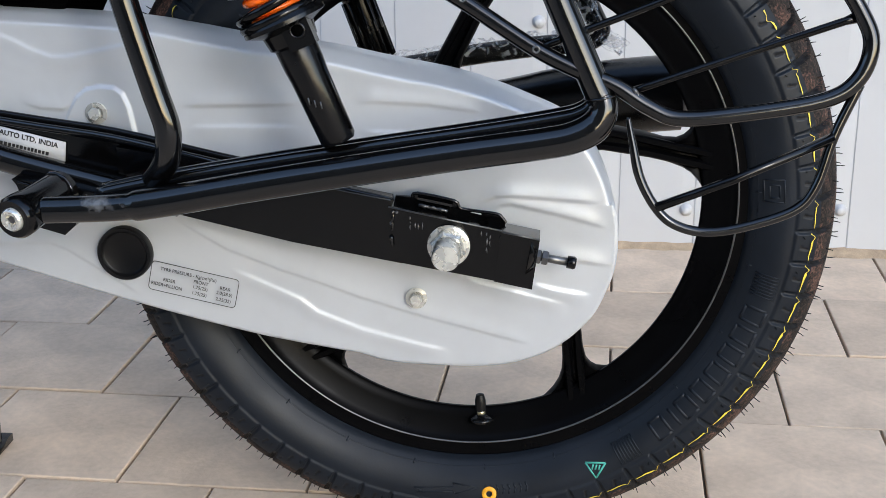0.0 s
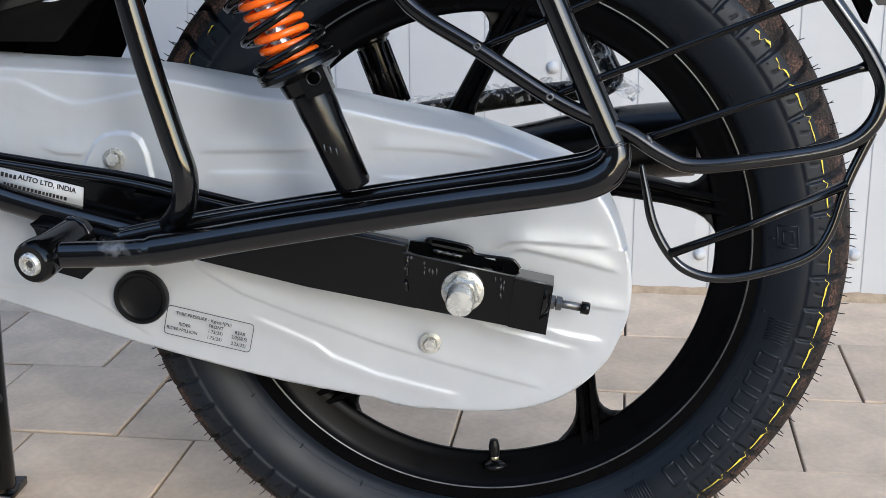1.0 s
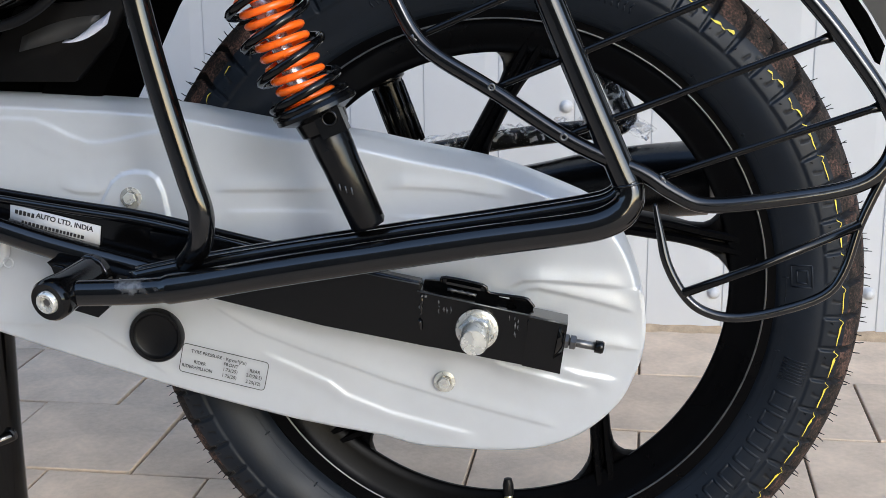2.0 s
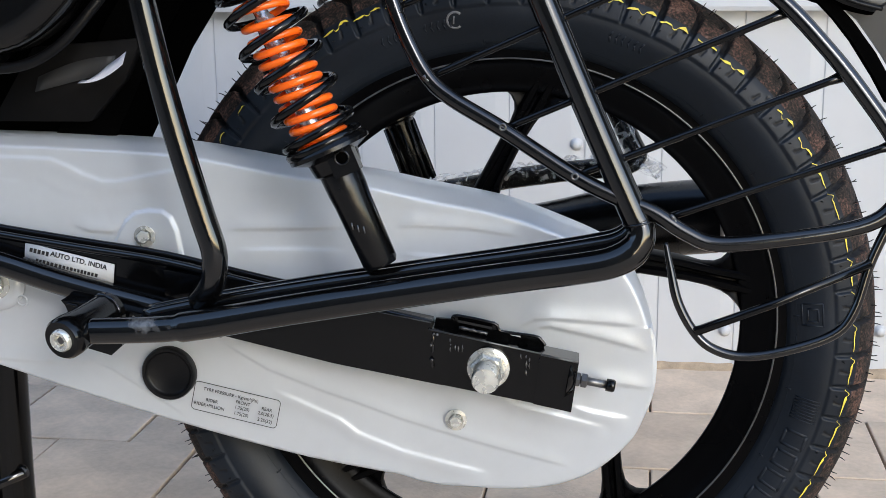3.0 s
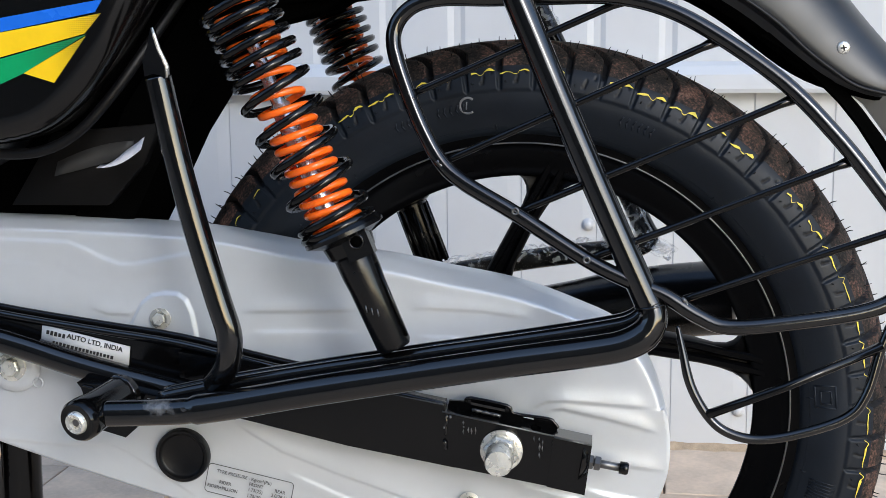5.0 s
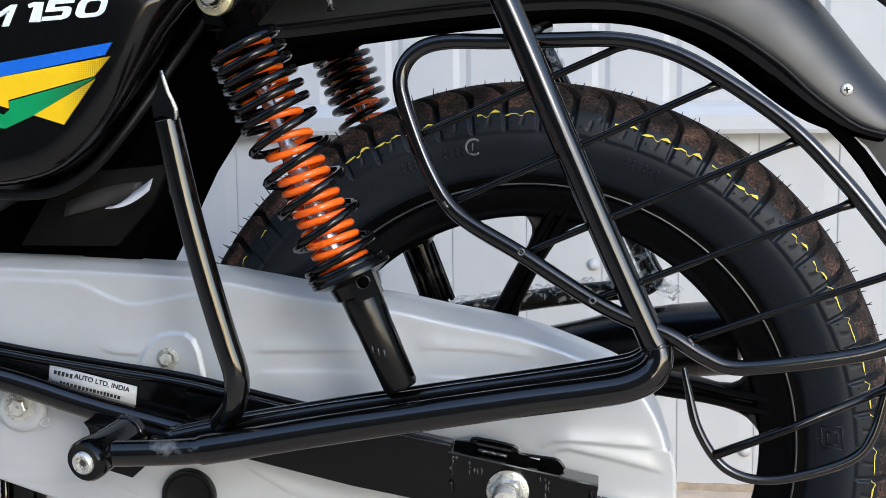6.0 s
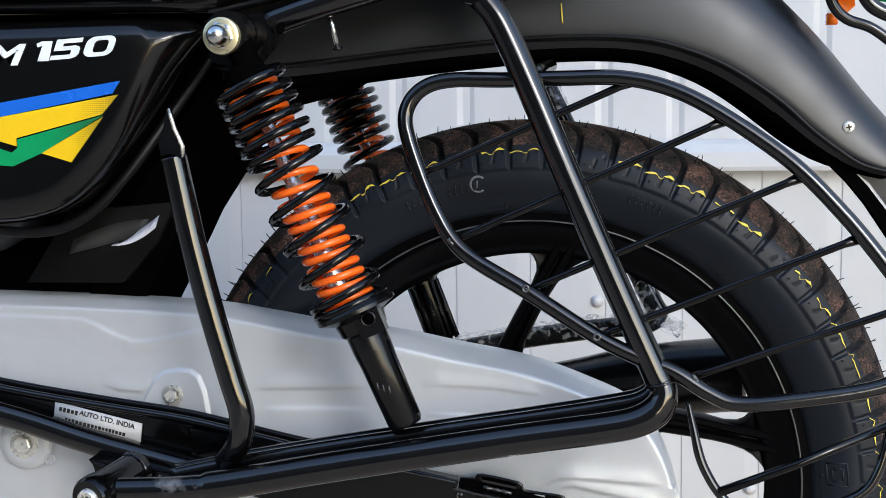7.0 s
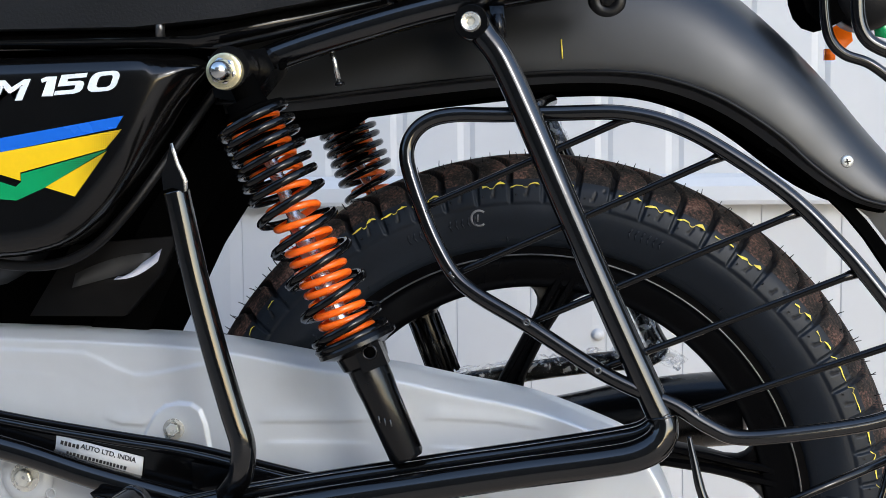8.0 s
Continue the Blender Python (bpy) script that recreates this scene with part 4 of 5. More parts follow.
# maker's plate with bars in place of the writing
plate = part("data_plate", prism([(-0.3745, 0.3965), (-0.3035, 0.3795), (-0.3055, 0.3635), (-0.3765, 0.3805)], -0.1150, -0.1135), STICKER, swing, "silver data plate with black print")
rr = random.Random(5)
letters("plate_text", "AUTO LTD, INDIA", 0.0056, -0.3548, 0.3862, -0.1156, -13.5, INK, plate, bold=0.0001, stretch=1.02)
for z0, h, n, u0, gaps in ((0.3916, 0.0038, 5, 0.0030, ()), (0.3842, 0.0030, 17, 0.0075, ())):
    u1 = u0
    for k in range(n):
        w = rr.choice((0.0022, 0.0026, 0.0028))
        if k in gaps:
            u1 += 0.0020
        um = u1 + w / 2
        part("print_bar", box(-0.3745 + um, -0.1152, z0 - um * 0.24, w * 0.8, 0.0006, h * rr.uniform(0.75, 1.0), 0, -13.5), INK, plate, smooth=False)
        u1 += w + 0.0005

# ---- footrest mount and lower step bar ----
mount = part("footrest_mount", prism([(-0.3350, 0.3590), (-0.3318, 0.3550), (-0.3305, 0.3510), (-0.3300, 0.3420), (-0.3260, 0.3250), (-0.3190, 0.3220), (-0.2980, 0.3160), (-0.2890, 0.3240), (-0.2850, 0.3400), (-0.2790, 0.3480), (-0.262, 0.3430), (-0.255, 0.3450), (-0.300, 0.3555)], -0.1480, -0.112, 0.002), GLOSS, bike, "black footrest bracket", sharp=35)
rr = random.Random(8)
part("bracket_weld", tube([(-0.330 + 0.0021 * k, -0.1490, 0.3570 - 0.00052 * k + rr.uniform(-0.0002, 0.0002)) for k in range(20)], [rr.uniform(0.0008, 0.0013) for k in range(20)], 8), SATIN, mount)
FB = Vector((-0.3125, -0.205, 0.3452))
part("boss", lathe([(0.0, 0.002), (0.0085, 0.002), (0.0090, 0.0), (0.0140, -0.0005), (0.0158, 0.0025), (0.0160, 0.010), (0.0150, 0.020), (0.0145, 0.058), (0.0, 0.058)], FB, (0.28, 0.95, 0.13), 32), GLOSS, mount, sharp=40)
capb = lathe([(0.0, 0.0015), (0.0035, 0.0012), (0.0046, -0.0030), (0.0075, -0.0035), (0.0086, -0.0020), (0.0088, 0.003)], FB, (0.28, 0.95, 0.13), 28)
part("weld_ring", tube([FB + Vector((0.28, 0.95, 0.13)).normalized() * 0.050 + Vector((0, 0, 0.0148)) * math.cos(a) + Vector((0.0145, -0.004, 0)) * math.sin(a) for a in np.linspace(-0.4, 1.9, 12)], [0.0010 + 0.0005 * (k % 3) for k in range(12)], 8), TUBE, mount)
part("bolt_socket", hexagon(FB + Vector((-0.28, -0.95, -0.13)).normalized() * 0.0008, (-0.28, -0.95, -0.13), 0.0030, 0.0006), STEEL, mount, smooth=False)
part("socket_bolt", capb, ZINC, mount, "zinc socket-head bolt", sharp=35)

bar = catmull([(-0.296, -0.190, 0.3480), (-0.262, -0.190, 0.3495), (-0.235, -0.190, 0.3515), (-0.203, -0.190, 0.3565), (-0.150, -0.190, 0.3665), (-0.081, -0.190, 0.3785), (0.000, -0.190, 0.3920), (0.060, -0.190, 0.4010), (0.082, -0.190, 0.4060), (0.0955, -0.189, 0.4140), (0.1005, -0.188, 0.4260), (0.0960, -0.186, 0.4400)], 8)
step_bar = part("step_bar", tube(bar, [0.0098] * 18 + [0.0112] * (len(bar) - 36) + [0.0112 - 0.00075 * k / 9 * 1.9 for k in range(18)], 20), scuffed(TUBE, (-0.252, -0.200, 0.3565), (0.016, 0.02, 0.0065)), bike, "glossy black tubular footrest bar with a scuff")
upright = catmull([(0.0985, -0.187, 0.4330), (0.0925, -0.186, 0.4450), (0.066, -0.182, 0.5040), (0.033, -0.177, 0.5800), (0.006, -0.172, 0.6430), (-0.012, -0.170, 0.6820), (-0.024, -0.169, 0.6990), (-0.0295, -0.168, 0.7080)], 8)
part("upright_tube", tube(upright, 0.0098, 20), TUBE, step_bar)
rr = random.Random(31)
part("weld_bead", tube([(0.0985 + 0.0102 * math.cos(a), -0.187 - 0.0102 * math.sin(a), 0.4335 + 0.002 * math.cos(a)) for a in np.linspace(-0.3, 3.4, 16)], [rr.uniform(0.0006, 0.0012) for k in range(16)], 8), TUBE, step_bar)
for yy, dz, r in ((-0.168, 0.0085, 0.0052), (-0.155, 0.0085, 0.0052)):
    rail = catmull([(-0.262, yy, 0.3500 + dz * 0.5), (-0.205, yy, 0.3580 + dz), (-0.085, yy, 0.3790 + dz), (0.02, yy, 0.3960 + dz), (0.070, yy, 0.4050 + dz), (0.086, yy, 0.4095 + dz), (0.0940, yy, 0.4165 + dz), (0.0965, yy - 0.006, 0.4270 + dz)], 5)
    part("step_rail", tube(rail, r, 12), TUBE, step_bar)
part("step_plate", prism([(-0.268, 0.3520), (-0.205, 0.3640), (-0.085, 0.3860), (0.065, 0.4115), (0.085, 0.4150), (0.085, 0.4110), (0.065, 0.4070), (-0.085, 0.3815), (-0.205, 0.3600), (-0.268, 0.3480)], -0.182, -0.150, 0.001), TUBE, step_bar, sharp=35)

stay = catmull([(-0.2462, -0.185, 0.5925), (-0.2437, -0.185, 0.5800), (-0.2350, -0.185, 0.5350), (-0.2235, -0.185, 0.4860), (-0.2100, -0.185, 0.4360), (-0.2025, -0.185, 0.4100), (-0.2025, -0.184, 0.3960), (-0.2055, -0.180, 0.3850), (-0.2120, -0.174, 0.3750), (-0.2200, -0.167, 0.3660)], 6)
front_stay = part("front_stay", tube(stay, 0.0095, 18), TUBE, step_bar)
part("stay_lug", prism([(-0.2473, 0.6271), (-0.2458, 0.6207), (-0.2432, 0.6116), (-0.2402, 0.6052), (-0.2383, 0.6000), (-0.2382, 0.5920), (-0.2418, 0.5940), (-0.2468, 0.5953), (-0.2531, 0.5933), (-0.2543, 0.6045), (-0.2501, 0.6144), (-0.2486, 0.6212)], -0.193, -0.183, 0.0012), TUBE, front_stay, "flattened pointed end of the stay", sharp=30)

# pale zinc strip drawn as the white reflection along the lug's right edge
part("lug_edge_glint", tube([(-0.2469, -0.1900, 0.6271), (-0.2454, -0.1900, 0.6207), (-0.2428, -0.1900, 0.6116), (-0.2398, -0.1900, 0.6052), (-0.2379, -0.1900, 0.6000), (-0.2380, -0.1900, 0.5925)], [0.0006, 0.0013, 0.0015, 0.0016, 0.0017, 0.0008], 8), ZINC, front_stay, "pale strip for the highlight on the lug's edge")

# ---- side guard with its thin rods ----
def gy(z):
    return -0.165 - (0.60 - z) * 0.15


loop = [(-0.081, 0.610), (-0.0795, 0.627), (-0.068, 0.6395), (-0.048, 0.6445), (-0.012, 0.6440), (0.032, 0.6445), (0.072, 0.6440), (0.107, 0.6355), (0.142, 0.6170), (0.188, 0.5840), (0.222, 0.5490), (0.247, 0.5180), (0.266, 0.4910), (0.2745, 0.4700), (0.2675, 0.4470), (0.2450, 0.4325), (0.190, 0.4230), (0.151, 0.4200), (0.130, 0.4275), (0.108, 0.4410), (0.085, 0.4500), (0.054, 0.4650), (0.005, 0.4960), (-0.030, 0.5165), (-0.047, 0.5310), (-0.060, 0.5530), (-0.071, 0.5790)]
guard = part("side_guard", tube(catmull([(x, gy(z), z) for x, z in loop], 6, True), 0.0056, 14, closed=True), TUBE, bike, "black tubular side guard with thin rods")
ROD = [((-0.071, 0.5775), (0.076, 0.6400)), ((-0.049, 0.5300), (0.142, 0.6140)), ((0.005, 0.4960), (0.195, 0.5760)), ((0.054, 0.4640), (0.2375, 0.5330)), ((0.1195, 0.4370), (0.2690, 0.4870))]
ring_pts = catmull([(x, 0, z) for x, z in loop], 12, True)
for (x0, z0), (x1, z1) in ROD:
    hit_p = min((p for p in ring_pts if p.x > x0 + 0.08), key=lambda p: abs((p.x - x0) * (z1 - z0) - (p.z - z0) * (x1 - x0)))
    x1, z1 = hit_p.x, hit_p.z
    pts = [(x0 + (x1 - x0) * f, gy(z0 + (z1 - z0) * f) + 0.004, z0 + (z1 - z0) * f) for f in (0, 0.08, 0.5, 0.93, 1.0)]
    part("rod", tube(pts, [0.0026, 0.0026, 0.0026, 0.0028, 0.0046], 10), GLOSS, guard)
    rr = random.Random(int(x0 * 1000) + 77)
    bead = [(x0 + 0.0012 * k + rr.uniform(-0.001, 0.001), gy(z0) - 0.0042 + rr.uniform(-0.0004, 0.0012), z0 + 0.0030 - 0.0016 * k + rr.uniform(-0.0008, 0.0008)) for k in range(5)]
    part("weld", tube(bead, [rr.uniform(0.0007, 0.0016) for k in bead], 7), STEEL if x0 > -0.06 else TUBE, guard, "lumpy bare weld")
for x, z in ((0.0050, 0.4985), (0.0545, 0.4655)):      # open weld rings at two rod ends
    part("weld_ring", tube([(x + 0.0021 * math.cos(a), gy(z) - 0.0056, z + 0.0021 * math.sin(a)) for a in (k * math.pi / 7 for k in range(14))], 0.0008, 7, closed=True), STEEL, guard)
small = [(0.117, 0.4200), (0.1205, 0.4030), (0.126, 0.3800), (0.137, 0.3600), (0.150, 0.3485), (0.170, 0.3435), (0.196, 0.3470), (0.230, 0.3590), (0.2440, 0.3760), (0.2540, 0.4090), (0.2690, 0.4430)]
part("lower_loop", tube(catmull([(x, gy(z) + 0.002, z) for x, z in small], 6), [0.0016 + 0.0018 * min(1, k / 10) for k in range(61)], 12), TUBE, guard)
part("rod", tube([(0.1375, gy(0.36), 0.3600), (0.190, gy(0.38), 0.3800), (0.2535, gy(0.408), 0.4085)], [0.0034, 0.0030, 0.0036], 10), GLOSS, guard)
part("guard_tab", tube([(0.006, -0.162, 0.6460), (0.012, -0.150, 0.6500), (0.020, -0.11, 0.655)], 0.005, 10), TUBE, guard)

# ---- shock absorbers ----
TOP, LOW = Vector((-0.2005, 0, 0.6760)), Vector((-0.0805, 0, 0.3930))


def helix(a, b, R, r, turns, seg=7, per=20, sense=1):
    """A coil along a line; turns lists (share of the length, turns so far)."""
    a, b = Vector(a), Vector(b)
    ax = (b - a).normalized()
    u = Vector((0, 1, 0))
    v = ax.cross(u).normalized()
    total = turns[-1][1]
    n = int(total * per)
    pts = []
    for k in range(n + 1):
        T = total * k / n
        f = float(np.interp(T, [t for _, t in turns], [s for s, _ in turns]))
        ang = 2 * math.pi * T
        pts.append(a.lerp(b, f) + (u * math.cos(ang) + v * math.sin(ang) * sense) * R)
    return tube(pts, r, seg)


def shock(y):
    side = -1 if y < 0 else 1
    top, low = TOP + Vector((0, y, 0)), LOW + Vector((0 if y < 0 else -0.016, y, 0))
    ax = (low - top).normalized()
    L = (low - top).length
    at = lambda f: top + ax * (L * f)
    body = lathe([(0.0, 0.0), (0.0112, 0.0), (0.0128, 0.003), (0.0138, 0.050), (0.0146, 0.060), (0.0150, 0.084), (0.012, 0.090), (0.0, 0.090)], at(0.985), -ax, 28)
    s = part("shock_absorber", body, SATIN, bike, "black shock absorber with an orange inner spring", sharp=40)
    sh, sh_low = Vector((-0.0052, 0, 0)), Vector((-0.0006, 0, 0))
    black = [(0.105, 0), (0.113, 0.25), (0.147, 1.25), (0.176, 2.25), (0.209, 3.25), (0.243, 4.25), (0.274, 5.25), (0.315, 6.25), (0.389, 7.25), (0.469, 8.25), (0.550, 9.25), (0.634, 10.25), (0.668, 11.0), (0.676, 11.8)]
    part("outer_spring", helix(at(0) + sh, at(1) + sh_low, 0.0260, 0.0032, black, 8, 22), GLOSS, s, "black outer coil spring")
    orange = [(0.105, 0), (0.124, 0.75), (0.190, 2.75), (0.220, 3.75), (0.256, 4.75), (0.302, 5.75), (0.354, 6.75), (0.390, 7.75), (0.421, 8.75), (0.449, 9.75), (0.555, 13.75), (0.662, 17.75), (0.672, 18.5)]
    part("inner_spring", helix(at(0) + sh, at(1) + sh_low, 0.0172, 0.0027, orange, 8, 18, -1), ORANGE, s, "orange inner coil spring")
    part("damper_rod", lathe([(0.0052, 0.0), (0.0052, L * 0.30), (0.0075, L * 0.31), (0.0075, L * 0.62)], at(0.06) + sh, ax, 16), ROD_STEEL, s, "chrome damper rod")
    reach = 0.13 if side < 0 else 0.18
    part("bump_stop", lathe([(0.0, 0.0), (0.0138, 0.0), (0.0138, L * (reach - 0.03)), (0.008, L * reach), (0, L * reach)], at(0.07) + sh, ax, 16), DARK, s)
    part("spring_cup", lathe([(0.016, -0.004), (0.0275, -0.003), (0.0298, 0.0), (0.0298, 0.0028), (0.0265, 0.0042), (0.0190, 0.0075), (0.0175, 0.017), (0.0135, 0.020)], at(0.683), ax, 36), SATIN, s, sharp=30)
    part("spring_cap", lathe([(0.0, -0.010), (0.010, -0.010), (0.0115, -0.003), (0.0215, -0.001), (0.0222, 0.001), (0.0215, 0.003), (0.012, 0.005)], at(0.094), ax, 32), DARK, s, sharp=35)
    lug_at = at(0.722) + Vector((0.0085, side * 0.0185, 0.0065))
    part("lug", box(lug_at.x, lug_at.y - side * 0.004, lug_at.z - 0.002, 0.019, 0.012, 0.021, 0.003, 22), SATIN, s, sharp=40)
    part("lug_ring", lathe([(0.0040, 0.0018), (0.0042, 0.0036), (0.0054, 0.0036), (0.0060, 0.0018)], lug_at, (0, side, 0), 20), SATIN, s)
    # dark disc painted in for the shade inside the lug's hole
    part("lug_hole_shade", lathe([(0.0, 0.0023), (0.0041, 0.0023), (0.0041, 0.0015)], lug_at, (0, side, 0), 20), DARK, s)
    part("body_seam", tube([at(0.78) + Vector((0.0128, side * 0.006, 0.0054)), at(0.965) + Vector((0.0118, side * 0.006, 0.0050))], 0.0011, 8), SATIN, s)
    if side > 0:                                 # the far body carries a collar and flutes
        part("collar", lathe([(0.0150, 0.0), (0.0195, 0.001), (0.0195, 0.012), (0.0165, 0.014)], at(0.735), ax, 28), SATIN, s, sharp=35)
        for k in range(9):
            a = -2.6 + k * 0.55
            u, v = ax.orthogonal().normalized(), ax.cross(ax.orthogonal().normalized())
            off = (u * math.cos(a) + v * math.sin(a)) * 0.0145
            part("flute", tube([at(0.79) + off, at(0.99) + off], 0.0019, 8), SATIN, s)
    part("lower_eye", lathe([(0.0, -0.010), (0.0090, -0.009), (0.0090, 0.009), (0.0, 0.010)], at(1.0) + Vector((0.006, 0, -0.013)), (0, 1, 0), 24), SATIN, s, sharp=35)
    part("upper_eye", lathe([(0.0, -0.014), (0.0150, -0.013), (0.0150, 0.013), (0.0, 0.014)], at(0.0) + Vector((-0.004, 0, 0.004)), (0, 1, 0), 24), SATIN, s, sharp=35)
    part("eye_stem", lathe([(0.010, 0.0), (0.010, 0.03)], at(0.01), ax, 14), DARK, s)
    wa = at(0.0) + Vector((-0.006, side * 0.016, 0.001))
    part("top_washer", lathe([(0.0, 0.003), (0.0110, 0.003), (0.0128, 0.0022), (0.0132, 0.0), (0.0132, -0.003)], wa, (0, side, 0), 32), BRASSY, s, "yellowish zinc washer", sharp=30)
    part("collar_nut", hexagon(wa + Vector((0, side * 0.002, 0)), (0, side, 0), 0.0098, 0.0045), CHROME, s, sharp=25)
    part("acorn_nut", lathe([(0.0085, 0.003), (0.0085, 0.006), (0.0072, 0.010), (0.0068, 0.014), (0.0048, 0.0175), (0.0, 0.019)], wa, (0, side, 0), 24), CHROME, s, "chrome acorn nut")
    for k, (dx, dz) in enumerate(((0.0, 0.0), (0.0042, -0.0015), (0.0084, -0.0025))):
        part("cast_mark", box(at(0.875).x - 0.005 + dx, y + side * 0.0128, at(0.875).z + dz, 0.0008, 0.0030, 0.0050, 0.0003, 12), STEEL, s)
    return s


shock(-0.175)
shock(0.175)

# ---- mudguard ----
stations = [
    ((-0.245, 0.640), (-0.247, 0.660), (-0.250, 0.742)), ((-0.185, 0.6420), (-0.187, 0.6600), (-0.190, 0.752)), ((-0.130, 0.6490), (-0.131, 0.6665), (-0.130, 0.764)),
    ((-0.058, 0.6570), (-0.058, 0.6735), (-0.050, 0.776)), ((0.000, 0.6615), (0.000, 0.6780), (0.020, 0.783)), ((0.051, 0.6630), (0.051, 0.6785), (0.090, 0.779)),
    ((0.086, 0.6605), (0.091, 0.6755), (0.140, 0.757)), ((0.112, 0.6530), (0.120, 0.6680), (0.170, 0.733)), ((0.137, 0.6430), (0.147, 0.6570), (0.196, 0.709)), ((0.160, 0.6290), (0.172, 0.6420), (0.220, 0.684)),
    ((0.180, 0.6140), (0.195, 0.6250), (0.240, 0.661)), ((0.202, 0.5960), (0.215, 0.6060), (0.256, 0.640)), ((0.222, 0.5820), (0.234, 0.5910), (0.271, 0.622)), ((0.245, 0.5705), (0.252, 0.5790), (0.285, 0.606)), ((0.272, 0.5640), (0.275, 0.5725), (0.300, 0.590))]
fb = bmesh.new()
rows = []
for lo, ri, up in stations:
    lo, ri, up = Vector((lo[0], 0, lo[1])), Vector((ri[0], 0, ri[1])), Vector((up[0], 0, up[1]))
    out = (up - ri).normalized()
    sec = [(lo, -0.0590), (lo.lerp(ri, 0.12), -0.0630), (lo.lerp(ri, 0.45), -0.0680), (lo.lerp(ri, 0.84), -0.0705), (lo.lerp(ri, 0.90), -0.0785), (lo.lerp(ri, 1.0), -0.0812), (ri.lerp(up, 0.06), -0.0815), (ri.lerp(up, 0.3), -0.0800), (ri.lerp(up, 0.6), -0.0740), (ri.lerp(up, 0.82), -0.0620), (ri.lerp(up, 0.96), -0.0400), (up + out * 0.004, 0.0)]
    sec += [(p, -y) for p, y in sec[-2::-1]]
    rows.append([fb.verts.new((p.x, y, p.z)) for p, y in sec])
fb.verts.index_update()
for a, b in zip(rows, rows[1:]):
    for k in range(len(a) - 1):
        fb.faces.new((a[k], a[k + 1], b[k + 1], b[k]))
# lowest rows take the dark slot: the tucked-under band's shade put into colour
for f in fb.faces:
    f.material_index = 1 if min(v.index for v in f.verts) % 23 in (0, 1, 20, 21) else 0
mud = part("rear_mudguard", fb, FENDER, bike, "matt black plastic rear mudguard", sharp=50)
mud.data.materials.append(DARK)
sol = mud.modifiers.new("thickness", "SOLIDIFY")
sol.thickness, sol.offset = 0.003, -1
bev = mud.modifiers.new("smooth", "SUBSURF")
bev.levels = bev.render_levels = 1
rim = catmull([(lo[0] + (ri[0] - lo[0]) * 0.93, -0.0806, lo[1] + (ri[1] - lo[1]) * 0.93) for lo, ri, up in stations], 5)
part("rolled_edge", tube(rim, 0.0017, 8), PLASTIC, mud, "rolled lower edge of the mudguard")
part("mudguard_screw", lathe([(0.0, 0.0012), (0.003, 0.0018), (0.0044, 0.0012), (0.0048, 0.0), (0.0048, -0.002)], (0.241, -0.0795, 0.6065), (0, -1, 0), 20), ZINC, mud, "cross-head screw")
for r in (0, 90):
    part("screw_slot", box(0.241, -0.0813, 0.6065, 0.0046, 0.0006, 0.0011, 0, r + 10), INK, mud, smooth=False)
part("grommet", lathe([(0.004, 0.002), (0.006, 0.004), (0.0125, 0.0045), (0.0145, 0.002), (0.0145, -0.004)], (0.062, -0.0735, 0.7315), (0, -1, 0), 28), PLASTIC, mud)
part("grommet_bolt", hexagon((0.062, -0.0745, 0.7325), (0, -1, 0), 0.0062, 0.004), SATIN, mud, sharp=25)
part("paint_scratch", prism([(0.0265, 0.7020), (0.0275, 0.7025), (0.0285, 0.6880), (0.0275, 0.6872)], -0.0822, -0.0815), YELLOW, mud, "yellow chalk tick")
# inner arch behind the tyre and the splash plate before it
def arch(name, pts, y, thick, mat, mid=0.0):
    bm = bmesh.new()
    rows = []
    for (x, z), (nx, nz) in pts:
        rows.append([bm.verts.new((x + nx * t, yy + mid, z + nz * t)) for t, yy in ((0, -y), (0.006, -y - 0.002), (thick, -y), (thick, y), (0.006, y + 0.002), (0, y))])
    for a, b in zip(rows, rows[1:]):
        for k in range(6):
            bm.faces.new((a[k], a[(k + 1) % 6], b[(k + 1) % 6], b[k]))
    bm.faces.new(rows[0])
    bm.faces.new(rows[-1][::-1])
    return part(name, bm, mat, mud, sharp=40)


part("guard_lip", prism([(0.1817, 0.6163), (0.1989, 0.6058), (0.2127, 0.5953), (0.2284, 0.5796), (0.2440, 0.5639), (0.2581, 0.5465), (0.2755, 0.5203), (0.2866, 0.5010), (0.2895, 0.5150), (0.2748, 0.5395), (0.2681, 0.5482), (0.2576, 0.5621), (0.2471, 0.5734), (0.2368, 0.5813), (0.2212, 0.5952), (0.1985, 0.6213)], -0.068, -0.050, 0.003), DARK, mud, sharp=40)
part("rear_flap", prism([(0.2224, 0.5950), (0.2381, 0.5827), (0.2521, 0.5704), (0.2608, 0.5634), (0.2714, 0.5493), (0.2803, 0.5371), (0.2947, 0.5142), (0.3385, 0.5142), (0.3350, 0.5940)], -0.062, -0.057, 0.001), FENDER, mud, "grey-black plastic rear flap", sharp=40)
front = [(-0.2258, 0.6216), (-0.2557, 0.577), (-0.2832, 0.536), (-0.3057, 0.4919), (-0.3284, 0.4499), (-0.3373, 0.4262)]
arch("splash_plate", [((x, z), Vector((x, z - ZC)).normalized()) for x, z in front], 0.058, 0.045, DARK)

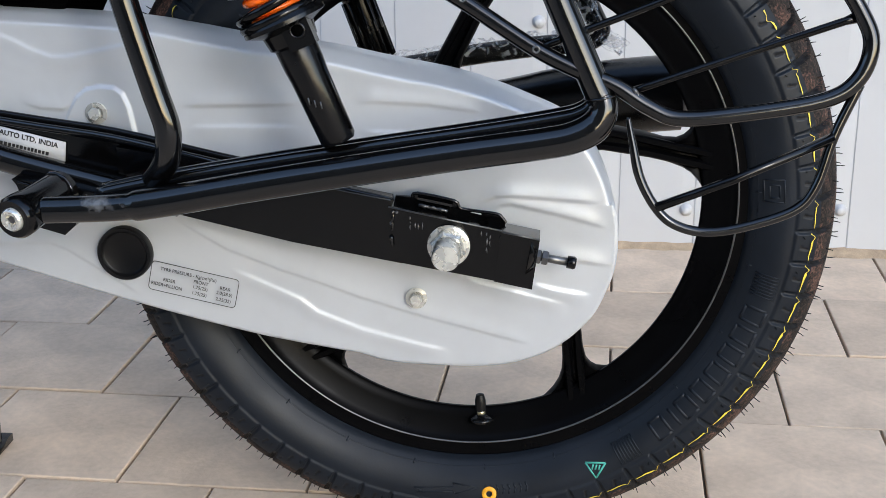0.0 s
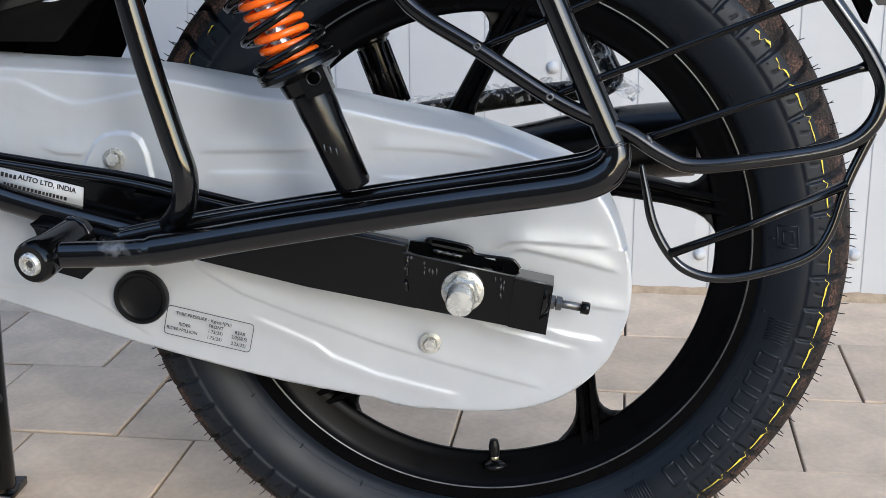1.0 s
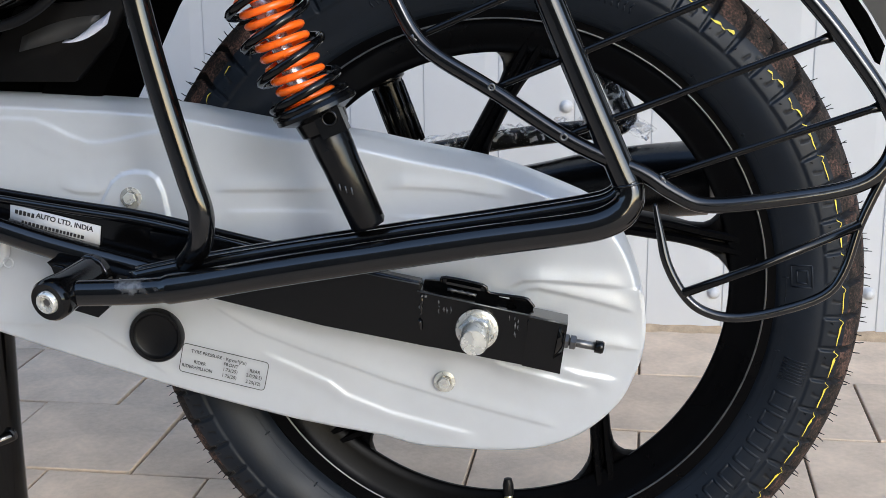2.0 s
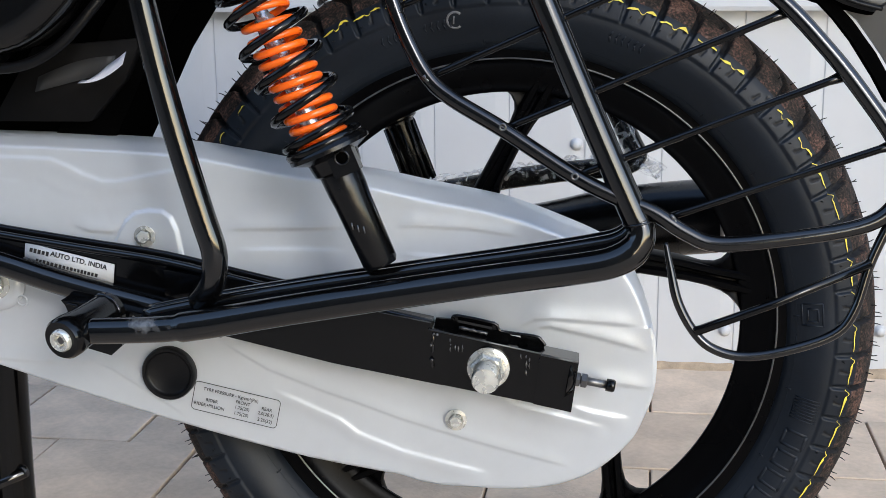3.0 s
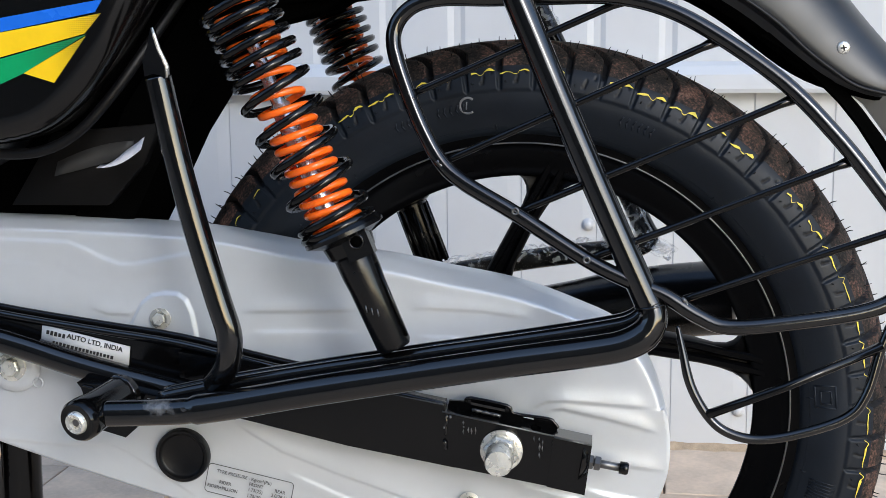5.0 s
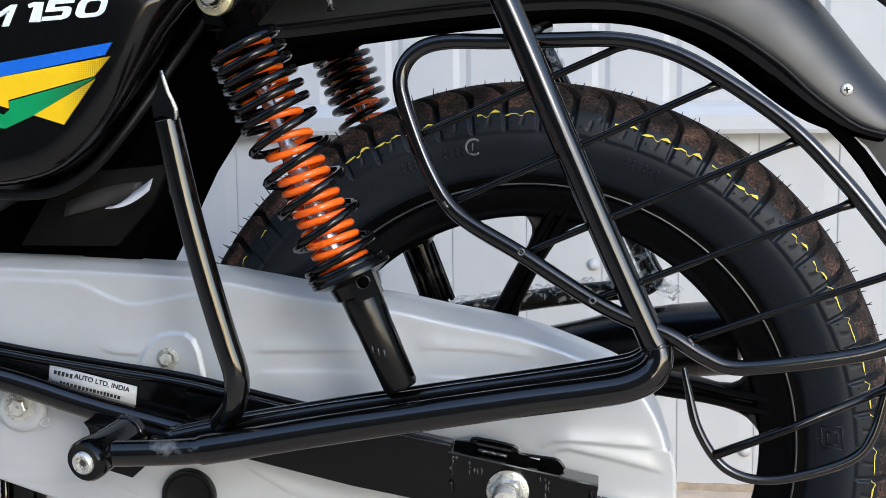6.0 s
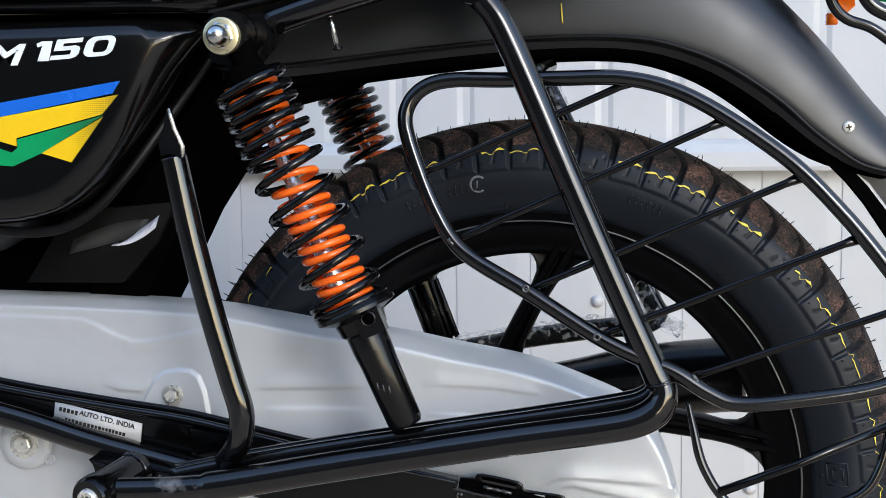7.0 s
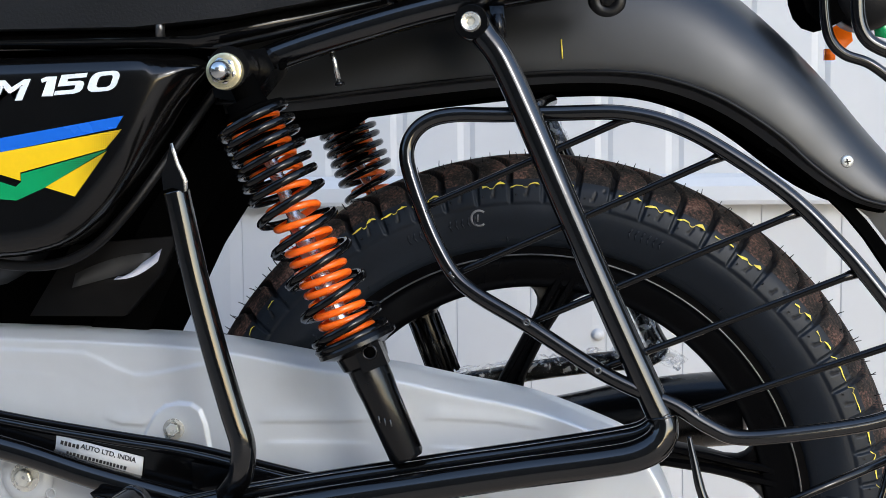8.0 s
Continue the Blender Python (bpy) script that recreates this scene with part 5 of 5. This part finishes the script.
# ---- frame, seat and side panel ----
rail = catmull([(-0.226, -0.135, 0.6720), (-0.200, -0.135, 0.6835), (-0.165, -0.135, 0.6960), (-0.120, -0.135, 0.7090), (-0.070, -0.135, 0.7215), (-0.020, -0.136, 0.7310), (0.060, -0.137, 0.7420)], 6)
frame_ob = part("frame_rail", tube(rail, 0.0108, 18), TUBE, bike, "black frame tube under the seat")
part("shock_bracket", prism([(-0.228, 0.690), (-0.185, 0.695), (-0.178, 0.680), (-0.200, 0.655), (-0.224, 0.660)], -0.160, -0.120, 0.003), GLOSS, frame_ob, sharp=35)
part("bracket_bolt", hexagon((-0.1755, -0.146, 0.6830), (0.3, -1, 0), 0.0034, 0.004), DARK, frame_ob, sharp=25)
part("hanger_pin", tube([(-0.1430, -0.128, 0.6955), (-0.1403, -0.128, 0.6860), (-0.1372, -0.128, 0.6703)], 0.0022, 10), CHROME, frame_ob, "thin steel pin")
part("pin_head", lathe([(0, 0), (0.0040, 0.0), (0.0040, 0.0022), (0, 0.0026)], (-0.1370, -0.128, 0.6705), (0.2, 0, -1), 14), SATIN, frame_ob)
tb = part("guard_bolt", lathe([(0.0, 0.002), (0.003, 0.0015), (0.0036, 0.0045), (0.0062, 0.005), (0.0070, 0.003), (0.0072, 0.0)], (-0.0325, -0.1795, 0.7085), (0, -1, 0), 24), ZINC, frame_ob, "zinc socket-head bolt", sharp=35)
part("guard_bolt_boss", lathe([(0.0, 0.0), (0.0118, 0.0), (0.0125, -0.003), (0.0125, -0.045), (0, -0.045)], (-0.0325, -0.1795, 0.7085), (0, -1, 0), 24), GLOSS, frame_ob, sharp=35)
part("rail_tab", prism([(-0.022, 0.722), (-0.012, 0.722), (-0.010, 0.700), (-0.018, 0.698)], -0.150, -0.138, 0.002), GLOSS, frame_ob)
part("rail_stud", tube([(-0.0155, -0.152, 0.716), (-0.0150, -0.152, 0.6975)], 0.0036, 12), SATIN, frame_ob)
seat_pts = [(-0.56, 0.716), (-0.40, 0.7140), (-0.288, 0.7135), (-0.215, 0.7190), (-0.150, 0.7290), (-0.08, 0.7420), (0.03, 0.757), (0.06, 0.785), (0.03, 0.815), (-0.2, 0.805), (-0.56, 0.80)]
part("seat", prism(seat_pts, -0.150, 0.150, 0.012), VINYL, bike, "black vinyl seat", sharp=60)
part("seat_pan", prism([(-0.56, 0.717), (-0.25, 0.712), (-0.10, 0.735), (-0.10, 0.728), (-0.24, 0.700), (-0.56, 0.703)], -0.132, 0.132, 0.002), PANEL, bike, "black seat base")
part("seat_peg", tube([(-0.2685, -0.146, 0.7190), (-0.2680, -0.146, 0.7060)], 0.0036, 12), STEEL, bike, "steel seat peg")

panel_outline = [(-0.56, 0.690), (-0.45, 0.6925), (-0.392, 0.6935), (-0.304, 0.6945), (-0.262, 0.6940), (-0.247, 0.6905), (-0.2405, 0.6840), (-0.2500, 0.6720), (-0.2640, 0.6540), (-0.2790, 0.6300), (-0.2960, 0.6030), (-0.3200, 0.5740), (-0.3450, 0.5540), (-0.3720, 0.5440), (-0.41, 0.5400), (-0.47, 0.5420), (-0.56, 0.550)]


def build_panel():
    gx = np.arange(-0.53, -0.236, 0.0022)
    gz = np.arange(0.535, 0.70, 0.0022)
    G = np.stack(np.meshgrid(gx, gz, indexing="ij"), -1).reshape(-1, 2)
    outline = [panel_outline[0]] + [(p.x, p.y) for p in catmull([(x, z, 0) for x, z in panel_outline[1:-1]], 6)] + [panel_outline[-1]]
    G = G[inside(G, outline) & (line_distance(G, outline, True) > 0.0014)]
    pts = [Vector(p) for p in outline] + [Vector(p) for p in G.tolist()]
    vo, _, fo, *_ = delaunay_2d_cdt(pts, [], [list(range(len(outline)))], 1, 1e-6)
    P = np.array([(v.x, v.y) for v in vo])
    d = line_distance(P, outline, True)
    t = np.clip(d / 0.020, 0, 1)
    h = -0.016 * (1 - np.sqrt(np.clip(1 - (1 - t) ** 2, 0, 1)))
    slope = np.clip((P[:, 0] + 0.300) / 0.06, 0, 1.2)
    h -= 0.018 * slope ** 1.6
    brow = np.interp(P[:, 0], [-0.30, -0.287, -0.276, -0.242], [0.700, 0.6925, 0.6775, 0.6830])
    h -= 0.25 * np.clip(P[:, 1] - brow, 0, 0.02)      # the upper rear corner slopes back
    bm = bmesh.new()
    bv = [bm.verts.new((x, PANEL_Y - hh, z)) for (x, z), hh in zip(P.tolist(), h.tolist())]
    for f in fo:
        bm.faces.new([bv[i] for i in f])
    ext = bmesh.ops.extrude_edge_only(bm, edges=[e for e in bm.edges if e.is_boundary])
    for v in [g for g in ext["geom"] if isinstance(g, bmesh.types.BMVert)]:
        v.co.y = -0.11
    return bm


PANEL_Y = -0.150
panel = part("side_panel", build_panel(), PANEL, bike, "glossy black side panel with striped decals and white lettering", sharp=60)


def decal(name, outline, lift, mat, label):
    own = bmesh.new()
    vs = [own.verts.new((x, PANEL_Y - lift, z)) for x, z in outline]
    own.faces.new(vs)
    ext = bmesh.ops.extrude_face_region(own, geom=own.faces[:])
    for v in [g for g in ext["geom"] if isinstance(g, bmesh.types.BMVert)]:
        v.co.y += lift + 0.0005
    return part(name, own, mat, panel, label, smooth=False)


decal("blue_stripe", [(-0.4217, 0.6273), (-0.3944, 0.6325), (-0.297, 0.648), (-0.303, 0.6388), (-0.3948, 0.6218), (-0.4222, 0.6161)], 0.0012, BLUE, "blue decal stripe")
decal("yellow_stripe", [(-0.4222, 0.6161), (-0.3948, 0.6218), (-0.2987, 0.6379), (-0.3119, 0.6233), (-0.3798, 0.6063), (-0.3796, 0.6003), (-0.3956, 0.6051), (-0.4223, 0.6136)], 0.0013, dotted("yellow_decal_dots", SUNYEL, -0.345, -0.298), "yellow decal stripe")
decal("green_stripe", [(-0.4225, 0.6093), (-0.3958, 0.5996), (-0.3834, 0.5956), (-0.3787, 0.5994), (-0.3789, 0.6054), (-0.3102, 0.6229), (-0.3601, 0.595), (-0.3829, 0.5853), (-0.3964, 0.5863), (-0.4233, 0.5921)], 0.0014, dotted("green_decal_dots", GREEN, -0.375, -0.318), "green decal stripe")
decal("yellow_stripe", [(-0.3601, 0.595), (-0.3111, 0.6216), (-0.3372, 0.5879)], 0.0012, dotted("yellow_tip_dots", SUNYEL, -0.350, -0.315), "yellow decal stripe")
letters("lettering", "M", 0.0212, -0.4020, 0.6606, PANEL_Y - 0.001, 1.5, WHITE, panel, shear=0.3, stretch=1.7, bold=0.0006)
one = [(0.0, 0.0), (0.0050, 0.0), (0.0072, 0.0146), (0.0026, 0.0146), (0.0000, 0.0128), (0.0004, 0.0102), (0.0026, 0.0114)]
part("lettering", prism([(-0.3600 + x * 1.75, 0.6634 + z) for x, z in one], PANEL_Y - 0.0014, PANEL_Y - 0.0008), WHITE, panel, smooth=False)


def slanted(u, v, x, w, h=0.0150):
    """A place in a wide slanted figure whose baseline climbs a little."""
    return x + u * w + v * h * 0.40, 0.6634 + (x + u * w + 0.3600) * 0.06 + v * h


five = [(0, 0), (0.74, 0), (0.92, 0.07), (1, 0.2), (1, 0.46), (0.94, 0.58), (0.80, 0.64), (0.33, 0.64), (0.33, 0.78), (1.0, 0.78), (1.0, 1), (0.04, 1), (0.04, 0.43), (0.66, 0.43), (0.70, 0.40), (0.70, 0.25), (0.66, 0.215), (0, 0.215)]
part("lettering", prism([slanted(u, v, -0.3505, 0.0213) for u, v in five], PANEL_Y - 0.0014, PANEL_Y - 0.0008), WHITE, panel, smooth=False)
zero = bmesh.new()
rows = []
for lo, hi, rad_u, rad_v in ((0.0, 1.0, 0.30, 0.34), (0.29, 0.78, 0.12, 0.16)):
    ring = []
    for cu, cv, a0 in ((hi - rad_u, hi - rad_v if lo == 0 else 0.79 - rad_v, 0), (lo + rad_u, hi - rad_v if lo == 0 else 0.79 - rad_v, 90), (lo + rad_u, rad_v if lo == 0 else 0.21 + rad_v, 180), (hi - rad_u, rad_v if lo == 0 else 0.21 + rad_v, 270)):
        for k in range(6):
            a = radians(a0 + 18 * k)
            ring.append(slanted(cu + rad_u * math.cos(a), cv + rad_v * math.sin(a), -0.3256, 0.0228))
    for y in (PANEL_Y - 0.0014, PANEL_Y - 0.0008):
        rows.append([zero.verts.new((x, y, z)) for x, z in ring])
for a, b in ((0, 2), (1, 3), (0, 1), (2, 3)):
    for k in range(24):
        zero.faces.new((rows[a][k], rows[a][(k + 1) % 24], rows[b][(k + 1) % 24], rows[b][k]))
part("lettering", zero, WHITE, panel, smooth=False)
hose = catmull([(-0.47, -0.125, 0.548), (-0.43, -0.126, 0.538), (-0.392, -0.126, 0.533), (-0.358, -0.126, 0.536), (-0.330, -0.124, 0.551), (-0.305, -0.118, 0.578), (-0.287, -0.108, 0.604), (-0.268, -0.090, 0.636), (-0.250, -0.07, 0.668)], 5)
part("cable", tube(hose, 0.0042, 10), PLASTIC, bike, "black cable below the side panel")
part("engine_cover", lathe([(0.0, -0.02), (0.03, -0.018), (0.045, -0.004), (0.048, 0.02), (0.048, 0.05)], (-0.445, -0.085, 0.555), (0.1, 1, 0.35), 28), FENDER, bike, "grey-black plastic cover")
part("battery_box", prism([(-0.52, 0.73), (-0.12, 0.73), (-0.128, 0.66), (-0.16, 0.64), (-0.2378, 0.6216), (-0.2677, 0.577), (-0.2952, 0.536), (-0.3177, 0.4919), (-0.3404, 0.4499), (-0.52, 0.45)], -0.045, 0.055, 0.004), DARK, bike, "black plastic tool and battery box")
part("box_flap", prism([(-0.372, 0.545), (-0.285, 0.552), (-0.300, 0.520), (-0.330, 0.487), (-0.410, 0.487)], -0.078, -0.060, 0.003), FLAP, bike, "black rubber flap")
tape_bm = bmesh.new()
tv = []
for k in range(9):
    f = k / 8
    x = -0.372 + 0.064 * f
    z = 0.5105 + 0.016 * f
    tv.append([tape_bm.verts.new((x, -0.080 - 0.002 * math.sin(f * 5), z)), tape_bm.verts.new((x + 0.004, -0.081, z + 0.012 + 0.004 * math.sin(f * 3)))])
for a, b in zip(tv, tv[1:]):
    tape_bm.faces.new((a[0], a[1], b[1], b[0]))
tape = part("tape_strip", tape_bm, TAPE, bike, "loose grey tape strip")
tape.modifiers.new("thickness", "SOLIDIFY").thickness = 0.0006
tag_bm = bmesh.new()
tv = []
for k in range(8):
    f = k / 7
    x = -0.3285 + 0.038 * f
    z = 0.5190 + 0.0145 * f + 0.003 * (f - 0.5) ** 2 - 0.0035 * math.sin(f * math.pi)
    h = 0.0020 + 0.0075 * min(1, max(0, (f - 0.15) * 2.2))
    tv.append([tag_bm.verts.new((x, -0.100 - 0.004 * f, z)), tag_bm.verts.new((x + 0.002, -0.096 - 0.004 * f, z + h))])
for a, b in zip(tv, tv[1:]):
    tag_bm.faces.new((a[0], a[1], b[1], b[0]))
tag = part("paper_tag", tag_bm, PAPER, bike, "torn white paper tag")
tag.modifiers.new("thickness", "SOLIDIFY").thickness = 0.0004

# ---- far side: silencer, wrapped footrest bar, guard end ----
sil = catmull([(-0.30, 0.165, 0.300), (-0.10, 0.168, 0.330), (0.03, 0.170, 0.345), (0.12, 0.172, 0.3600), (0.186, 0.174, 0.3660)], 6)
silencer = part("silencer", tube(sil, [0.020 + 0.016 * min(1, k / 14) for k in range(len(sil))], 28), SATIN, bike, "matt black silencer", sharp=40)
part("silencer_tip", tube([(0.186, 0.174, 0.366), (0.196, 0.174, 0.3675)], [0.033, 0.012], 28), STEEL, silencer)
frb = catmull([(-0.20, 0.19, 0.366), (-0.064, 0.19, 0.3875), (-0.013, 0.19, 0.3970), (0.048, 0.19, 0.4055), (0.085, 0.19, 0.4090), (0.104, 0.19, 0.4130), (0.1115, 0.19, 0.4230), (0.1045, 0.19, 0.4370), (0.060, 0.19, 0.5280), (0.008, 0.19, 0.6350), (-0.010, 0.19, 0.6720)], 6)
far_bar = part("far_step_bar", tube(frb, 0.0100, 16), GLOSS, bike, "black footrest bar in clear wrapping")
wrap_mat = bpy.data.materials.new("clear_wrap")
wrap_mat.use_nodes = True
wn2, wl = wrap_mat.node_tree.nodes, wrap_mat.node_tree.links
film = wn2["Principled BSDF"]
film.inputs["Base Color"].default_value, film.inputs["Roughness"].default_value = (0.75, 0.77, 0.80, 1), 0.15
film_clear, film_mix, film_fold, film_map = wn2.new("ShaderNodeBsdfTransparent"), wn2.new("ShaderNodeMixShader"), wn2.new("ShaderNodeTexNoise"), wn2.new("ShaderNodeMapRange")
film_fold.inputs["Scale"].default_value, film_fold.inputs["Detail"].default_value, film_fold.inputs["Distortion"].default_value = 90, 3, 1.0
wl.new(wn2.new("ShaderNodeTexCoord").outputs["Object"], film_fold.inputs["Vector"])
film_map.inputs["From Min"].default_value, film_map.inputs["From Max"].default_value = 0.50, 0.62
film_map.inputs["To Min"].default_value, film_map.inputs["To Max"].default_value = 0.02, 0.50
wl.new(film_fold.outputs["Fac"], film_map.inputs["Value"])
wl.new(film_map.outputs["Result"], film_mix.inputs["Fac"])
wl.new(film_clear.outputs["BSDF"], film_mix.inputs[1])
wl.new(film.outputs["BSDF"], film_mix.inputs[2])
wl.new(film_mix.outputs["Shader"], wn2["Material Output"].inputs["Surface"])
rr = random.Random(3)
for a, b, r0, k0 in (((-0.115, 0.3840), (0.075, 0.4120), 0.0108, 34), ((0.1120, 0.4080), (0.070, 0.5070), 0.0122, 24), ((0.118, 0.4060), (0.126, 0.4170), 0.0150, 7), ((0.018, 0.6160), (-0.004, 0.660), 0.0115, 16)):
    pts = [(a[0] + (b[0] - a[0]) * i / (k0 - 1), 0.189, a[1] + (b[1] - a[1]) * i / (k0 - 1) + rr.uniform(-0.0012, 0.0016)) for i in range(k0)]
    part("clear_wrap", tube(pts, [r0 + rr.uniform(-0.0008, 0.0022) for i in range(k0)], 9), wrap_mat, far_bar, "crumpled clear plastic wrapping")

# ---- tail: grab rail, lamp bracket, indicator ----
tail_a = catmull([(0.226, -0.055, 0.745), (0.228, -0.055, 0.715), (0.2325, -0.055, 0.698), (0.243, -0.055, 0.6875), (0.262, -0.055, 0.680), (0.285, -0.055, 0.662)], 6)
grab = part("tail_rail", tube(tail_a, 0.0042, 12), TUBE, bike, "black tail rail")
tail_b = catmull([(0.246, -0.085, 0.745), (0.2465, -0.085, 0.715), (0.252, -0.085, 0.699), (0.264, -0.085, 0.690), (0.290, -0.085, 0.680)], 6)
part("outer_rail", tube(tail_b, 0.0055, 12), TUBE, grab)
part("lamp_bracket", prism([(0.210, 0.752), (0.247, 0.752), (0.247, 0.724), (0.242, 0.714), (0.232, 0.7115), (0.222, 0.715), (0.215, 0.723), (0.211, 0.735)], -0.045, 0.030, 0.005), DARK, grab, sharp=50)
part("number_lamp", lathe([(0.0, -0.012), (0.020, -0.010), (0.028, 0.0), (0.028, 0.03), (0, 0.032)], (0.262, -0.04, 0.735), (0, 1, 0), 28), PLASTIC, grab)
ind = part("indicator", prism([(0.2475, 0.7150), (0.2530, 0.7190), (0.2620, 0.7165), (0.2640, 0.7040), (0.2570, 0.6975), (0.2500, 0.7010)], 0.030, 0.062, 0.003), AMBER, grab, "amber indicator lens", sharp=40)
part("reflector", box(0.2435, 0.02, 0.6925, 0.008, 0.01, 0.009, 0.002), AMBER, grab)
part("film_scrap", prism([(0.268, 0.718), (0.285, 0.715), (0.285, 0.700), (0.270, 0.703)], -0.03, -0.028), GREEN, grab, "green wire sleeve")

# ---- centre stand ----
st = catmull([(-0.500, 0.10, 0.330), (-0.5020, 0.10, 0.230), (-0.5045, 0.10, 0.120), (-0.5065, 0.104, 0.030), (-0.507, 0.105, 0.006)], 5)
stand = part("centre_stand", tube(st, 0.0200, 18), GLOSS, bike, "black centre stand leg on the paving")
part("stand_foot", box(-0.507, 0.108, 0.006, 0.044, 0.045, 0.008, 0.002, 0), GLOSS, stand)
part("stand_rib", tube([(-0.512, 0.080, 0.290), (-0.514, 0.079, 0.200), (-0.517, 0.080, 0.080)], 0.0045, 10), TUBE, stand)
part("stand_pivot", lathe([(0.0, -0.02), (0.026, -0.018), (0.028, 0.0), (0.028, 0.05), (0, 0.052)], (-0.500, 0.055, 0.275), (0, 1, 0), 24), SATIN, stand)
part("stand_brace", tube([(-0.560, 0.085, 0.085), (-0.520, 0.085, 0.100), (-0.485, 0.086, 0.118)], 0.0065, 12), TUBE, stand)
part("stand_spring", helix((-0.530, 0.070, 0.300), (-0.524, 0.070, 0.190), 0.0075, 0.0018, [(0, 0), (1, 16)], 6, 12), GLOSS, stand, "black stand return spring")

# ---- paving: square pavers in half bond, the near ones singly ----
PX, PW, GAP = 0.1902, 0.2003, 0.0030


def paver_mesh():
    bm = bmesh.new()
    hx, hy = (PX - GAP) / 2, (PW - GAP) / 2
    c = 0.0012
    lv = [(hx, hy, -0.03), (hx, hy, -c), (hx - c * 0.5, hy - c * 0.5, -c * 0.25), (hx - c * 1.3, hy - c * 1.2, 0.0)]
    rings = [[bm.verts.new((sx * x, sy * y, z)) for sx, sy in ((-1, -1), (1, -1), (1, 1), (-1, 1))] for x, y, z in lv]
    for a, b in zip(rings, rings[1:]):
        for k in range(4):
            bm.faces.new((a[k], a[(k + 1) % 4], b[(k + 1) % 4], b[k]))
    bm.faces.new(rings[-1])
    return mesh_of(bm, "paver", False)


pm = paver_mesh()
pm.materials.append(PAVER)
pavement = tagged(empty("pavement"), "beige square concrete pavers with sandy joints", "pavement", kind="structure")
rng = random.Random(12)
far_bm = bmesh.new()
Y0 = 0.438
for row in range(-22, 3):
    yc = Y0 + (row - 0.5) * PW
    shift = -0.446 + (0.0925 if row % 2 else 0.0)
    for k in range(-18, 19):
        xc = shift + (k + 0.5) * PX
        near_one = -1.15 < xc < 0.95 and yc > -0.5
        dz, tx, ty = rng.uniform(-0.0012, 0.0012), rng.uniform(-0.004, 0.004), rng.uniform(-0.004, 0.004)
        m = YARD @ Matrix.Translation((xc, yc, dz)) @ Euler((tx, ty, rng.uniform(-0.004, 0.004))).to_matrix().to_4x4()
        if near_one:
            ob = new("paver", pm)
            ob.parent = pavement
            ob.matrix_local = m
        else:
            nb = len(far_bm.verts)
            for v in pm.vertices:
                far_bm.verts.new(m @ v.co)
            far_bm.verts.ensure_lookup_table()
            for p in pm.polygons:
                far_bm.faces.new([far_bm.verts[nb + i] for i in p.vertices])
outer = part("paver_field", far_bm, PAVER, pavement, smooth=False)
outer["kind"] = "stuff"
